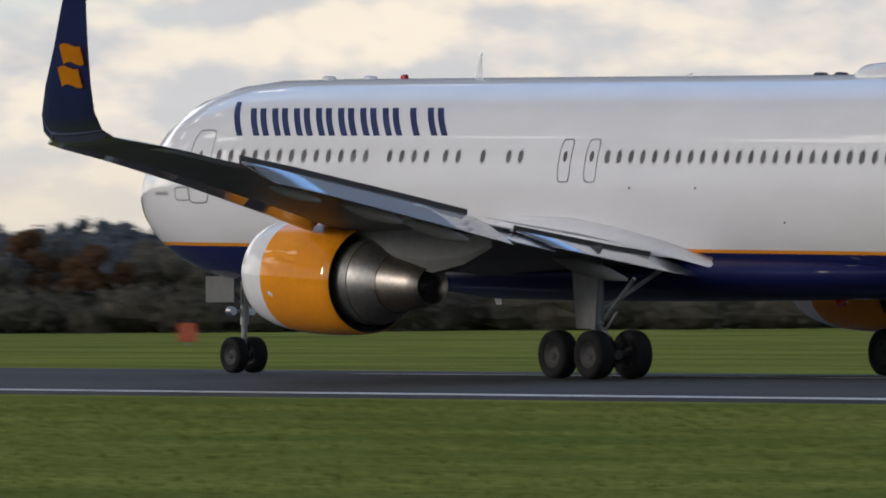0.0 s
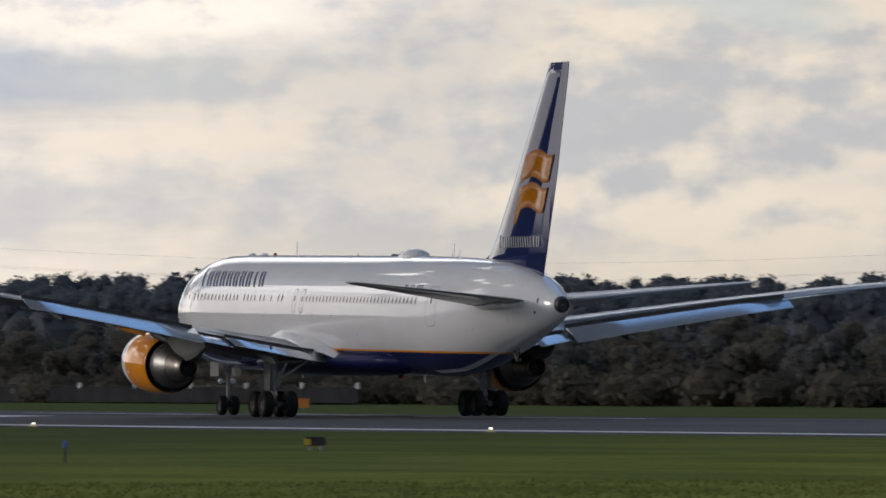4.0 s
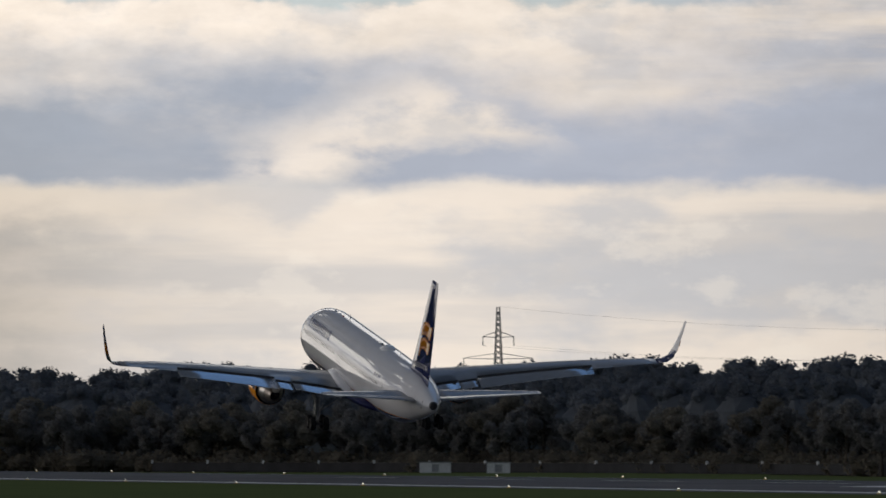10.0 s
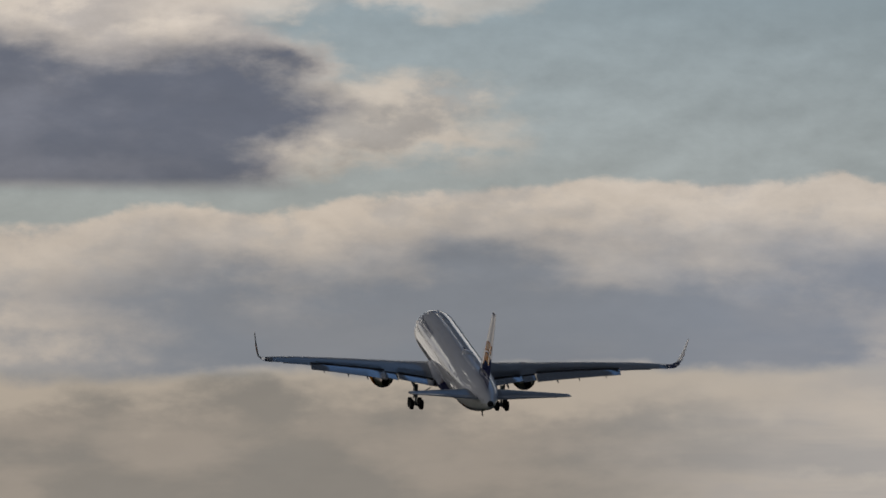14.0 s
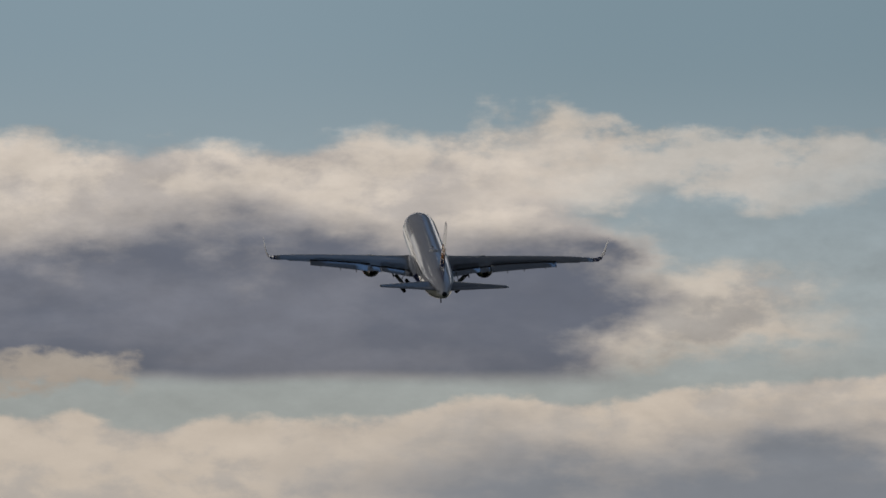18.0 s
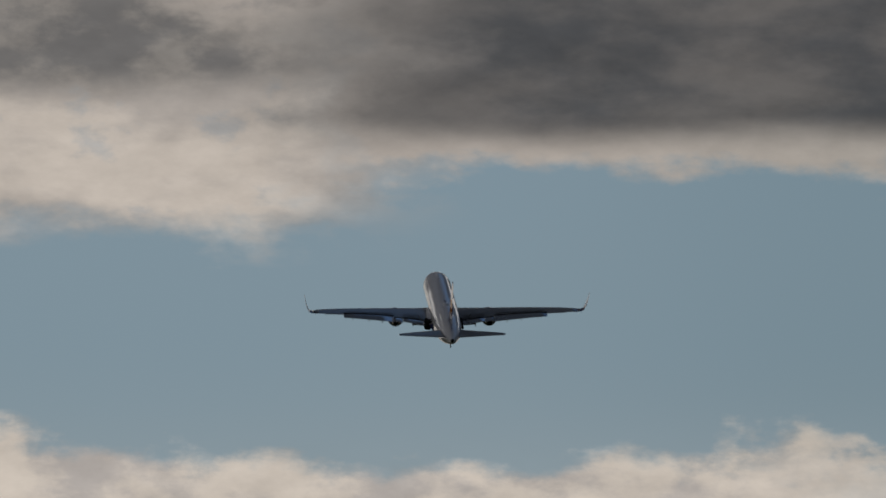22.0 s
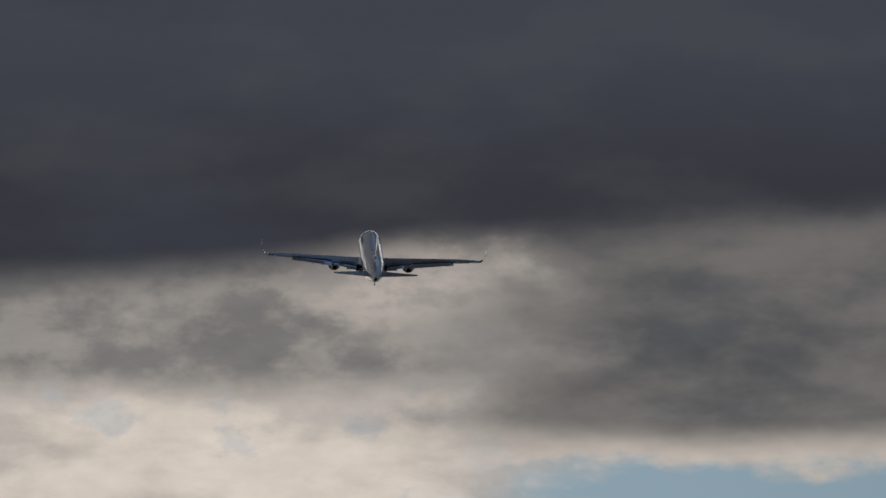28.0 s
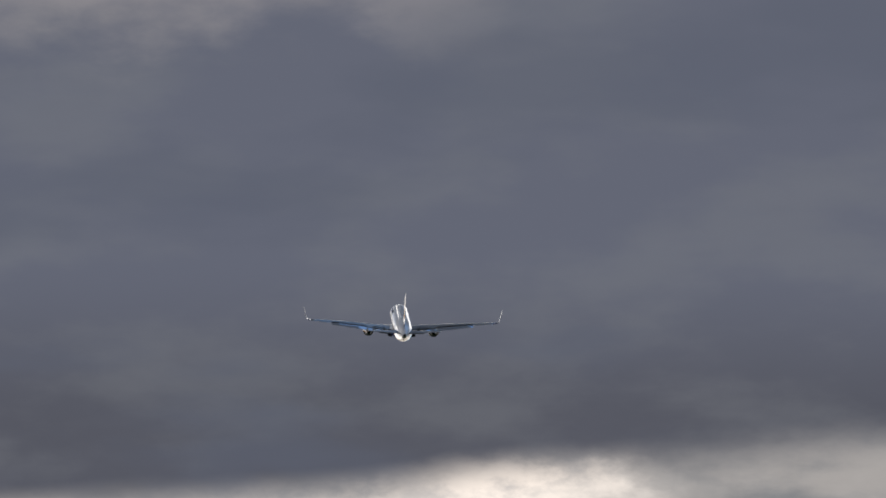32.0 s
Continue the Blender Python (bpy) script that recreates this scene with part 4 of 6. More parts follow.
def build_engine(plane, side):
    m = pose(side * ENGINE_Y, PIVOT - ENGINE_X, ENGINE_Z, 3.05, 0, 0)
    bm = bmesh.new()
    # fan cowl: outer skin, orange
    lathe(bm, [(-1.12, 1.385), (-1.6, 1.41), (-2.3, 1.41), (-3.0, 1.38), (-3.5, 1.335), (-3.83, 1.29), (-3.842, 1.275)], m, 56)
    eng = part("engine", bm, ORANGE_PAINT, plane, "orange engine cowl with a white front ring", True)
    bm = bmesh.new()
    lathe(bm, [(-1.13, 1.386), (-0.9, 1.368), (-0.5, 1.315), (-0.16, 1.235), (-0.01, 1.15), (-0.05, 1.08), (-0.4, 1.03), (-1.1, 1.08)], m, 56)
    part("inlet_ring", bm, WHITE_PAINT, eng, "white inlet ring", True)
    bm = bmesh.new()
    lathe(bm, [(-1.1, 1.08), (-1.12, 0.3), (-0.75, 0.02)], m, 40)
    part("fan", bm, FAN_SEAL, eng, "dark fan disc and spinner")
    bm = bmesh.new()
    lathe(bm, [(-3.842, 1.275), (-3.838, 1.25), (-3.3, 1.255), (-3.36, 1.03)], m, 56)
    part("fan_duct", bm, FAN_SEAL, eng)
    bm = bmesh.new()
    lathe(bm, [(-3.2, 1.05), (-3.84, 1.085), (-4.24, 1.06)], m, 48)
    part("core_cowl", bm, CORE_METAL, eng, "brushed metal core cowl", True)
    bm = bmesh.new()
    lathe(bm, [(-4.235, 1.045), (-4.45, 0.985), (-4.75, 0.86), (-5.0, 0.735)], m, 48)
    part("core_cowl", bm, CORE_METAL, eng, "tapered metal core cowl", True)
    bm = bmesh.new()
    lathe(bm, [(-4.99, 0.72), (-5.4, 0.655), (-5.9, 0.56), (-6.36, 0.465), (-6.37, 0.44), (-5.8, 0.45)], m, 48)
    part("exhaust_nozzle", bm, HOT_METAL, eng, "heat-stained exhaust nozzle", True)
    bm = bmesh.new()
    lathe(bm, [(-5.8, 0.45), (-5.82, 0.24), (-6.05, 0.16), (-6.15, 0.02)], m, 32)
    part("exhaust_plug", bm, FAN_SEAL, eng, "near-black exhaust plug", True)
    bm = bmesh.new()
    for dy, dz in ((-0.03, 0.0), (0.07, 0.03)):
        box(bm, (-0.012, dy - 0.03, dz - 0.05), (0.012, dy + 0.03, dz + 0.05), 0.004)
    bmesh.ops.transform(bm, matrix=m @ pose(side * 1.335, -1.55, -0.46, 0, side * 18, 0), verts=bm.verts)
    part("cowl_latch", bm, WHITE_PAINT, eng)
    # pylon and its grey aft fairing
    bm = bmesh.new()
    ex = ENGINE_X
    rr = []
    for x, w, lo, hi in ((ex + 0.9, 0.05, 3.78, 3.90), (ex + 2.0, 0.2, 3.6, 4.3), (ex + 3.2, 0.28, 3.3, 4.5), (ex + 4.4, 0.3, 3.1, 4.3), (ex + 5.4, 0.30, 2.88, 4.0), (ex + 6.6, 0.27, 2.75, 3.9), (ex + 7.8, 0.18, 2.95, 3.7), (ex + 8.8, 0.04, 3.35, 3.55)):
        rr.append([(side * ENGINE_Y + s * w, PIVOT - x, z) for s, z in ((-0.7, lo), (0.7, lo), (1, lo + 0.25 * (hi - lo)), (1, hi), (-1, hi), (-1, lo + 0.25 * (hi - lo)))])
    loft(bm, rr)
    part("engine_pylon", bm, UNDER_GREY, eng, "grey engine pylon")
    return eng


def build_tail(plane):
    # fin
    bm = bmesh.new()
    rr = []
    fin = [(6.25, 44.5, 7.6, 0.09), (7.4, 45.35, 7.25, 0.09), (8.2, 46.3, 6.6, 0.09), (10.5, 48.45, 5.40, 0.088), (13.0, 50.7, 3.95, 0.085), (15.0, 52.5, 2.85, 0.082), (15.65, 53.15, 2.35, 0.08)]
    for z, le, c, t in fin:
        rr.append([(b, PIVOT - (le + a), z) for a, b in airfoil(c * 0.70, t, 10, 0.0)])
    loft(bm, rr)
    fin_ob = part("fin", bm, NAVY_PAINT, plane, "tall navy tail fin", True)
    bm = bmesh.new()
    rr = []
    for z, le, c, t in fin:
        x0 = le + c * 0.705
        w = c * t * 0.17
        rr.append([(w, PIVOT - x0, z), (w * 0.5, PIVOT - (x0 + c * 0.17), z), (0.012, PIVOT - (le + c), z), (-0.012, PIVOT - (le + c), z), (-w * 0.5, PIVOT - (x0 + c * 0.17), z), (-w, PIVOT - x0, z)])
    loft(bm, rr)
    part("rudder", bm, NAVY_PAINT, fin_ob, "")
    bm = bmesh.new()
    rr = []
    for x, w, z in ((44.1, 0.02, 7.16), (44.9, 0.07, 7.28), (45.6, 0.11, 7.56), (46.2, 0.13, 7.98), (46.5, 0.13, 8.2)):
        rr.append([(s * w, PIVOT - x - e, zz) for s, zz, e in ((-1.2, hull_z(x, 7.2), 0), (-0.5, (hull_z(x, 7.2) + z) / 2, 0), (0, z, 0), (0.5, (hull_z(x, 7.2) + z) / 2, 0), (1.2, hull_z(x, 7.2), 0))])
    loft(bm, rr)
    part("dorsal_fillet", bm, NAVY_PAINT, fin_ob, "", True)
    # orange flag mark: two waving bands, both faces
    def fin_half(x, z):
        le, c, t = lerp_table(fin, z)
        u = min(1, max(0.0, (x - le) / (c * 0.70)))
        if u >= 0.98:
            return c * t * 0.16 * max(0.15, 1 - (u - 0.98) * 0.9)
        return t / 0.2 * (0.2969 * math.sqrt(u) - 0.126 * u - 0.3516 * u * u + 0.2843 * u ** 3 - 0.1015 * u ** 4) * c * 0.70
    for side in (-1, 1):
        for k, (z0, x0, wide, tall) in enumerate(((10.58, 49.72, 3.35, 1.20), (9.27, 49.09, 3.30, 1.08))):
            bm = bmesh.new()
            n = 12
            rows = []
            for i in range(n + 1):
                u = i / n
                wv = 0.15 * math.sin((u - 0.12) * 6.3)
                lo = z0 + wv - (0.52 if k and u < 0.14 else 0.0)
                hi = z0 + tall + wv
                rows.append([bm.verts.new((side * (fin_half(x0 + u * wide + 0.57 * (z - z0), z) + 0.012), PIVOT - (x0 + u * wide + 0.57 * (z - z0)), z)) for z in [lo + (hi - lo) * j / 4 for j in range(5)]])
            for a, b in zip(rows, rows[1:]):
                for j in range(4):
                    bm.faces.new((a[j], b[j], b[j + 1], a[j + 1]))
            bmesh.ops.solidify(bm, geom=bm.faces[:], thickness=0.006)
            bmesh.ops.recalc_face_normals(bm, faces=bm.faces)
            part("orange_band", bm, ORANGE_PAINT, fin_ob, "waving orange band", True)
        for k in range(10):
            x = 46.95 + k * 0.505
            bm = bmesh.new()
            for a, b in ((0.0, 0.12), (0.25, 0.37)) if k not in (0, 8) else ((0.12, 0.26),):
                h = 0.58 if k == 0 else 0.48
                vs = [bm.verts.new((side * (fin_half(xx, z) + 0.012), PIVOT - xx, z)) for xx, z in ((x + a, 7.66), (x + b, 7.66), (x + b, 7.66 + h), (x + a, 7.66 + h))]
                bm.faces.new(vs)
            bmesh.ops.solidify(bm, geom=bm.faces[:], thickness=0.005)
            part("name_stroke", bm, WHITE_PAINT, fin_ob, "white painted stroke" if k == 0 else "")
    # tailplanes
    for side in (-1, 1):
        bm = bmesh.new()
        rr = []
        el = bmesh.new()
        re = []
        for y, le, c, z, t in ((1.15, 46.7, 6.18, 5.32, 0.10), (2.0, 47.3, 5.75, 5.40, 0.10), (5.0, 49.5, 4.10, 5.70, 0.095), (8.0, 51.75, 2.42, 5.98, 0.09), (9.1, 52.6, 1.75, 6.08, 0.085), (9.4, 52.95, 1.25, 6.11, 0.07)):
            rr.append([(side * y, PIVOT - (le + a), z + b) for a, b in airfoil(c * 0.72, t * 1.25, 10, -0.004)])
            x0, w = le + c * 0.725, c * t * 0.22
            re.append([(side * y, PIVOT - x0, z + w), (side * y, PIVOT - (x0 + c * 0.14), z + w * 0.55), (side * y, PIVOT - (le + c), z + 0.012), (side * y, PIVOT - (le + c), z - 0.012), (side * y, PIVOT - (x0 + c * 0.14), z - w * 0.55), (side * y, PIVOT - x0, z - w)])
        loft(bm, rr)
        loft(el, re)
        tp = part("tailplane", bm, WING_GREY, plane, "grey tailplane", True)
        part("elevator", el, WING_GREY, tp, "", True)


def wheel_mesh(r, w):
    """Tyre and hub meshes, axle along X."""
    turn = pose(0, 0, 0, 0, 0, 90)
    tyre = bmesh.new()
    lathe(tyre, [(-w * 0.42, r * 0.55), (-w * 0.5, r * 0.7), (-w * 0.5, r * 0.86), (-w * 0.40, r * 0.965), (-w * 0.2, r), (w * 0.2, r), (w * 0.40, r * 0.965), (w * 0.5, r * 0.86), (w * 0.5, r * 0.7), (w * 0.42, r * 0.55)], turn, 32)
    hub = bmesh.new()
    lathe(hub, [(-w * 0.38, r * 0.52), (-w * 0.34, r * 0.44), (-w * 0.22, r * 0.36), (-w * 0.30, r * 0.14), (-w * 0.42, 0.03), (w * 0.42, 0.03), (w * 0.30, r * 0.14), (w * 0.22, r * 0.36), (w * 0.36, r * 0.46), (w * 0.40, r * 0.56)], turn, 24)
    return tyre, hub


GEAR_Y = 5.05


GEAR_AHEAD = 0.65


def build_main_gear(plane, side):
    """The leg hangs from a hinge at the wing; its own origin is that hinge."""
    hinge = (side * GEAR_Y, GEAR_AHEAD, 2.95)
    bm = bmesh.new()
    rod(bm, (0, 0, 0.10), (0, -0.05, -1.45), 0.21, 0.19, 14)
    rod(bm, (0, -0.05, -1.4), (0, -0.10, -2.1), 0.125, 0.125, 12)
    rod(bm, (0, 0.05, -1.25), (0, -0.55, -1.75), 0.05)
    rod(bm, (0, -0.55, -1.75), (0, -0.12, -2.05), 0.05)
    leg = part("main_gear", bm, GEAR_PAINT, plane, "grey main gear leg with a four-wheel truck")
    leg.location = hinge
    bm = bmesh.new()
    rod(bm, (-side * 0.05, 0, -1.2), (-side * 1.65, -0.42, -0.15), 0.06)
    rod(bm, (-side * 0.05, -0.05, -1.5), (-side * 0.2, -1.3, -0.35), 0.055)
    rod(bm, (-side * 0.05, -0.3, -1.62), (-side * 0.1, -0.75, -1.15), 0.035)
    part("side_brace", bm, GEAR_PAINT, leg)
    bm = bmesh.new()
    rod(bm, (0, 0.85, -2.17), (0, -0.95, -2.17), 0.13, 0.13, 12)
    for y in (0.72, -0.72):
        rod(bm, (-0.72, y, -2.17), (0.72, y, -2.17), 0.09, 0.09, 10)
    part("truck_beam", bm, DARK_METAL, leg)
    bm = bmesh.new()
    box(bm, (side * 0.24, -0.62, -1.55), (side * 0.29, 0.62, 0.45), 0.015)
    for v in bm.verts:
        if v.co.z < -0.6:
            v.co.y *= 0.62
    part("gear_door", bm, UNDER_GREY, leg, "grey gear door")
    for sx in (-1, 1):
        for sy in (0.72, -0.72):
            t, h = wheel_mesh(0.585, 0.46)
            w = part("wheel", t, TYRE, leg, "", True)
            w.location = (sx * 0.57, sy, -2.75 + 0.585)
            # the hub is built into the wheel object's own space
            hub = part("hub", h, HUB, leg, "", True)
            hub.location = w.location
    return leg


def build_nose_gear(plane):
    hinge = (0, PIVOT - 8.25, 2.65)
    bm = bmesh.new()
    rod(bm, (0, 0, 0), (0, 0.05, -1.2), 0.12, 0.11, 12)
    rod(bm, (0, 0.05, -1.15), (0, 0.08, -1.98), 0.08, 0.08, 10)
    rod(bm, (0, 0.05, -0.7), (0, 1.1, 0.0), 0.06)
    rod(bm, (-0.34, 0.08, -1.98), (0.34, 0.08, -1.98), 0.07)
    leg = part("nose_gear", bm, GEAR_PAINT, plane, "grey nose gear leg with two wheels")
    leg.location = hinge
    for sx in (-1, 1):
        bm = bmesh.new()
        box(bm, (sx * 0.55 - 0.02, -0.3, -0.62), (sx * 0.55 + 0.02, 1.0, 0.05), 0.012)
        part("gear_door", bm, UNDER_GREY, leg)
        t, h = wheel_mesh(0.47, 0.34)
        w = part("wheel", t, TYRE, leg, "black rubber tyre", True)
        w.location = (sx * 0.30, 0.08, -1.98)
        hub = part("hub", h, HUB, leg, "", True)
        hub.location = w.location
    bm = bmesh.new()
    rod(bm, (-0.3, 0.25, -0.85), (0.3, 0.25, -0.85), 0.05)
    for sx in (-1, 1):
        rod(bm, (sx * 0.3, 0.1, -0.85), (sx * 0.3, 0.3, -0.85), 0.11, 0.13, 12)
    part("taxi_lamp", bm, BARE_METAL, leg)
    return leg


WINDOW_Z = 5.53
CABIN_WINDOWS = [10.52 + 0.538 * i for i in range(13)] + [18.0 + 0.523 * i for i in range(4)] + [20.37, 20.91, 21.95, 23.02, 23.52] + [27.07 + 0.4765 * i for i in range(32)]
CABIN_DOORS = [(9.65, 5.25, 1.05, 1.9), (25.36, 5.43, 0.52, 1.08), (26.44, 5.43, 0.52, 1.08), (43.7, 5.28, 1.12, 1.78)]
NAME = (10.5, 20.15, 6.04, 6.74)
REG = (39.9, 5.93)

airliner = thing("airliner", pose(163, 209, 0), "white twin-engine jet airliner with navy belly and orange engines", "airliner")
build_hull(airliner)
WINGS = [build_wing(airliner, s) for s in (-1, 1)]
ENGINES = [build_engine(airliner, s) for s in (-1, 1)]
build_tail(airliner)
MAIN_GEAR = [build_main_gear(airliner, s) for s in (-1, 1)]
NOSE_GEAR = build_nose_gear(airliner)

# ---- the airfield ----
RUN_X, HALF = 163.0, 20.0          # runway centre line and its white edge lines
CROWN = 0.20                       # the runway's camber


def polar(az, dist, z=0.0):
    a = radians(az)
    return Vector((dist * math.sin(a), dist * math.cos(a), z))


def sheet(name, rows, mat, label, category="", smooth=True):
    bm = bmesh.new()
    vs = [[bm.verts.new(p) for p in r] for r in rows]
    for a, b in zip(vs, vs[1:]):
        for i in range(len(a) - 1):
            bm.faces.new((a[i], a[i + 1], b[i + 1], b[i]))
    bmesh.ops.recalc_face_normals(bm, faces=bm.faces)
    for f in bm.faces:
        if f.normal.z < 0:
            f.normal_flip()
    return tagged(part(name, bm, mat, None, label, smooth), label, category, "", "structure")


def ground_z(x, y):
    """Nearly level airfield with slow swells."""
    d = math.hypot(x, y)
    away = min(1.0, abs(x - RUN_X) / 60.0 - 0.45) if abs(x - RUN_X) > 27 else 0.0
    return max(0.0, away) * 0.10 * math.sin(x * 0.031 + 1.0) * math.sin(y * 0.017) - 0.045 - (0.11 * ease(280, 460, y) if x < 150 else 0.0)


def ease(a, b, v):
    u = min(1.0, max(0.0, (v - a) / (b - a)))
    return u * u * (3 - 2 * u)


def runway_z(a, y):
    """Height of the runway a metres right of its centre: crowned, and banked a little towards the near grass further on."""
    near, far = 0.03 - 0.10 * ease(280, 460, y), 0.03 + 0.11 * ease(540, 760, y)
    edge = near if a < 0 else far
    return CROWN + (edge - CROWN) * (abs(a) / 20.0) ** 1.5


def build_ground():
    xs = [-5200, -3000, -1500, -700, -300, -120, -40] + [20 * i for i in range(0, 25)] + [560, 700, 900, 1300, 2000, 3200, 5200]
    ys = [-5200, -3000, -1500, -600, -200, -50] + [25 * i for i in range(1, 60)] + [1600, 1800, 2100, 2500, 3000, 4000, 5200]
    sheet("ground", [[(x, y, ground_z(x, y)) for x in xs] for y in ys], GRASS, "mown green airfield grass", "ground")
    # runway with camber and a slim paved shoulder
    prof = (-21.6, -21.2, -20, -15, -10, -4, 0, 4, 10, 15, 20, 22.5, 22.9)
    ys = [-900 + 30 * i for i in range(127)]
    sheet("runway", [[(RUN_X + a, y, runway_z(a, y) - (0.35 if a in (prof[0], prof[-1]) else 0.0)) for a in prof] for y in ys], ASPHALT, "grey asphalt runway with worn white lines", "runway")


def line_strip(name, x, y0, y1, w, label):
    """A painted bar along the runway, a hair above it."""
    n = max(1, int((y1 - y0) / 20))
    rows = [[(xx, yy, runway_z(xx - RUN_X, yy) + 0.014) for xx in (x - w / 2, x + w / 2)] for yy in [y0 + (y1 - y0) * i / n for i in range(n + 1)]]
    return sheet(name, rows, ROAD_PAINT, label, "runway marking")


def build_markings():
    line_strip("edge_line", RUN_X - HALF, -800, 2600, 1.4, "white runway edge line")
    for y0, y1 in ((150, 236), (268, 330), (498, 582), (668, 716), (752, 800), (832, 866), (905, 1000), (1090, 1160)):
        line_strip("edge_line", RUN_X + HALF, y0, y1, 0.9, "worn stretch of white runway edge line")
    for k in range(16):
        y = 376 + 60 * k - 360
        if 380 < y or y < 330:
            line_strip("centre_mark", RUN_X, y, y + 30, 0.9, "white runway centre line dash")
    for x in (RUN_X - 8, RUN_X + 8):
        line_strip("touchdown_mark", x, 676, 699, 3.0, "broad white touchdown mark")
        line_strip("touchdown_mark", x, 500, 512, 3.0, "broad white touchdown mark")


def build_edge_lights():
    proto = None
    for side in (-1, 1):
        for k in range(-6, 22):
            y = 514.0 + 59.1 * k
            if side > 0 and k < 3:
                continue
            m = pose(RUN_X + side * 21.7, y, runway_z(side * 21.7, y))
            if proto is None:
                proto = thing("runway_light", m, "low elevated white runway edge light", "runway light", "lights along the runway")
                bm = bmesh.new()
                rod(bm, (0, 0, 0), (0, 0, 0.05), 0.16, 0.15, 12)
                rod(bm, (0, 0, 0.05), (0, 0, 0.12), 0.035, 0.03, 8)
                part("stem", bm, YELLOW, proto)
                bm = bmesh.new()
                lathe(bm, [(0.11, 0.035), (0.125, 0.05), (0.16, 0.05), (0.185, 0.03), (0.19, 0.01)], pose(0, 0, 0, 90, 0, 0), 12)
                part("lamp_glass", bm, WHITE_LAMP, proto, "glowing glass")
            else:
                copy_thing(proto, m)


def build_mast():
    """Red and white lattice mast near the camera."""
    base = polar(24.78, 110.0)
    mast = thing("lattice_mast", Matrix.Translation(base) @ pose(0, 0, 0, 0, 0, -1), "red and white banded lattice antenna mast", "lattice mast")

    def half(z):
        if z < 5.02:
            return 0.288 - 0.007 * z
        return 0.228 - 0.004 * (z - 5)

    bands = [(0.0, 2.13, 0), (2.13, 3.85, 1), (3.85, 5.02, 0), (5.02, 6.4, 1), (6.4, 7.8, 0), (7.8, 9.2, 1)]
    corners = [(1, 1), (-1, 1), (-1, -1), (1, -1)]
    for z0, z1, red in bands:
        mat = MAST_RED if red else MAST_WHITE
        for cx, cy in corners:
            bm = bmesh.new()
            rod(bm, (cx * half(z0), cy * half(z0), z0), (cx * half(z1 - 0.001), cy * half(z1 - 0.001), z1), 0.040 if z0 < 5 else 0.024, None, 8)
            part("leg", bm, mat if z0 < 5 else MAST_WHITE, mast)
        n = max(2, round((z1 - z0) / 0.38))
        for k in range(n):
            a, b = z0 + (z1 - z0) * k / n, z0 + (z1 - z0) * (k + 1) / n
            for i in range(4):
                (ax, ay), (bx, by) = corners[i], corners[(i + 1) % 4]
                if k % 2:
                    (ax, ay), (bx, by) = (bx, by), (ax, ay)
                bm = bmesh.new()
                rod(bm, (ax * half(a), ay * half(a), a), (bx * half(b - 0.001), by * half(b - 0.001), b), 0.020 if z0 < 5 else 0.013, None, 6)
                part("brace", bm, mat, mast)
        for i in range(4):
            (ax, ay), (bx, by) = corners[i], corners[(i + 1) % 4]
            bm = bmesh.new()
            rod(bm, (ax * half(z0), ay * half(z0), z0 + 0.02), (bx * half(z0), by * half(z0), z0 + 0.02), 0.02, 0.02, 6)
            part("rung", bm, mat, mast)
    bm = bmesh.new()
    box(bm, (-0.31, -0.31, 4.99), (0.31, 0.31, 5.04), 0.01)
    box(bm, (-0.27, -0.27, 5.09), (0.27, 0.27, 5.13), 0.01)
    part("platform", bm, STEEL, mast, "grey steel platform")
    bm = bmesh.new()
    rod(bm, (0.05, 0.05, 4.6), (0.05, 0.05, 4.95), 0.09, 0.09, 10)
    part("junction_box", bm, BLACK, mast)
    bm = bmesh.new()
    rod(bm, (0.12, 0.1, 0), (0.12, 0.1, 9.5), 0.025, 0.025, 6)
    part("cable", bm, MAST_RED, mast)
    for z0, z1, mat in ((0.0, 2.13, MAST_WHITE), (2.13, 3.85, MAST_RED), (3.85, 4.95, MAST_WHITE)):
        bm = bmesh.new()
        box(bm, (0.02, -0.20, z0), (0.15, -0.15, z1), 0.008)
        part("cable_tray", bm, mat, mast)
        for k in range(3):
            bm = bmesh.new()
            zz = z0 + (z1 - z0) * (k + 0.6) / 3
            box(bm, (0.0, -0.23, zz - 0.03), (0.17, -0.14, zz + 0.03), 0.008)
            part("clamp", bm, mat, mast)
    bm = bmesh.new()
    box(bm, (-0.7, -0.7, -0.1), (0.7, 0.7, 0.02), 0.02)
    part("plinth", bm, CONCRETE, mast)


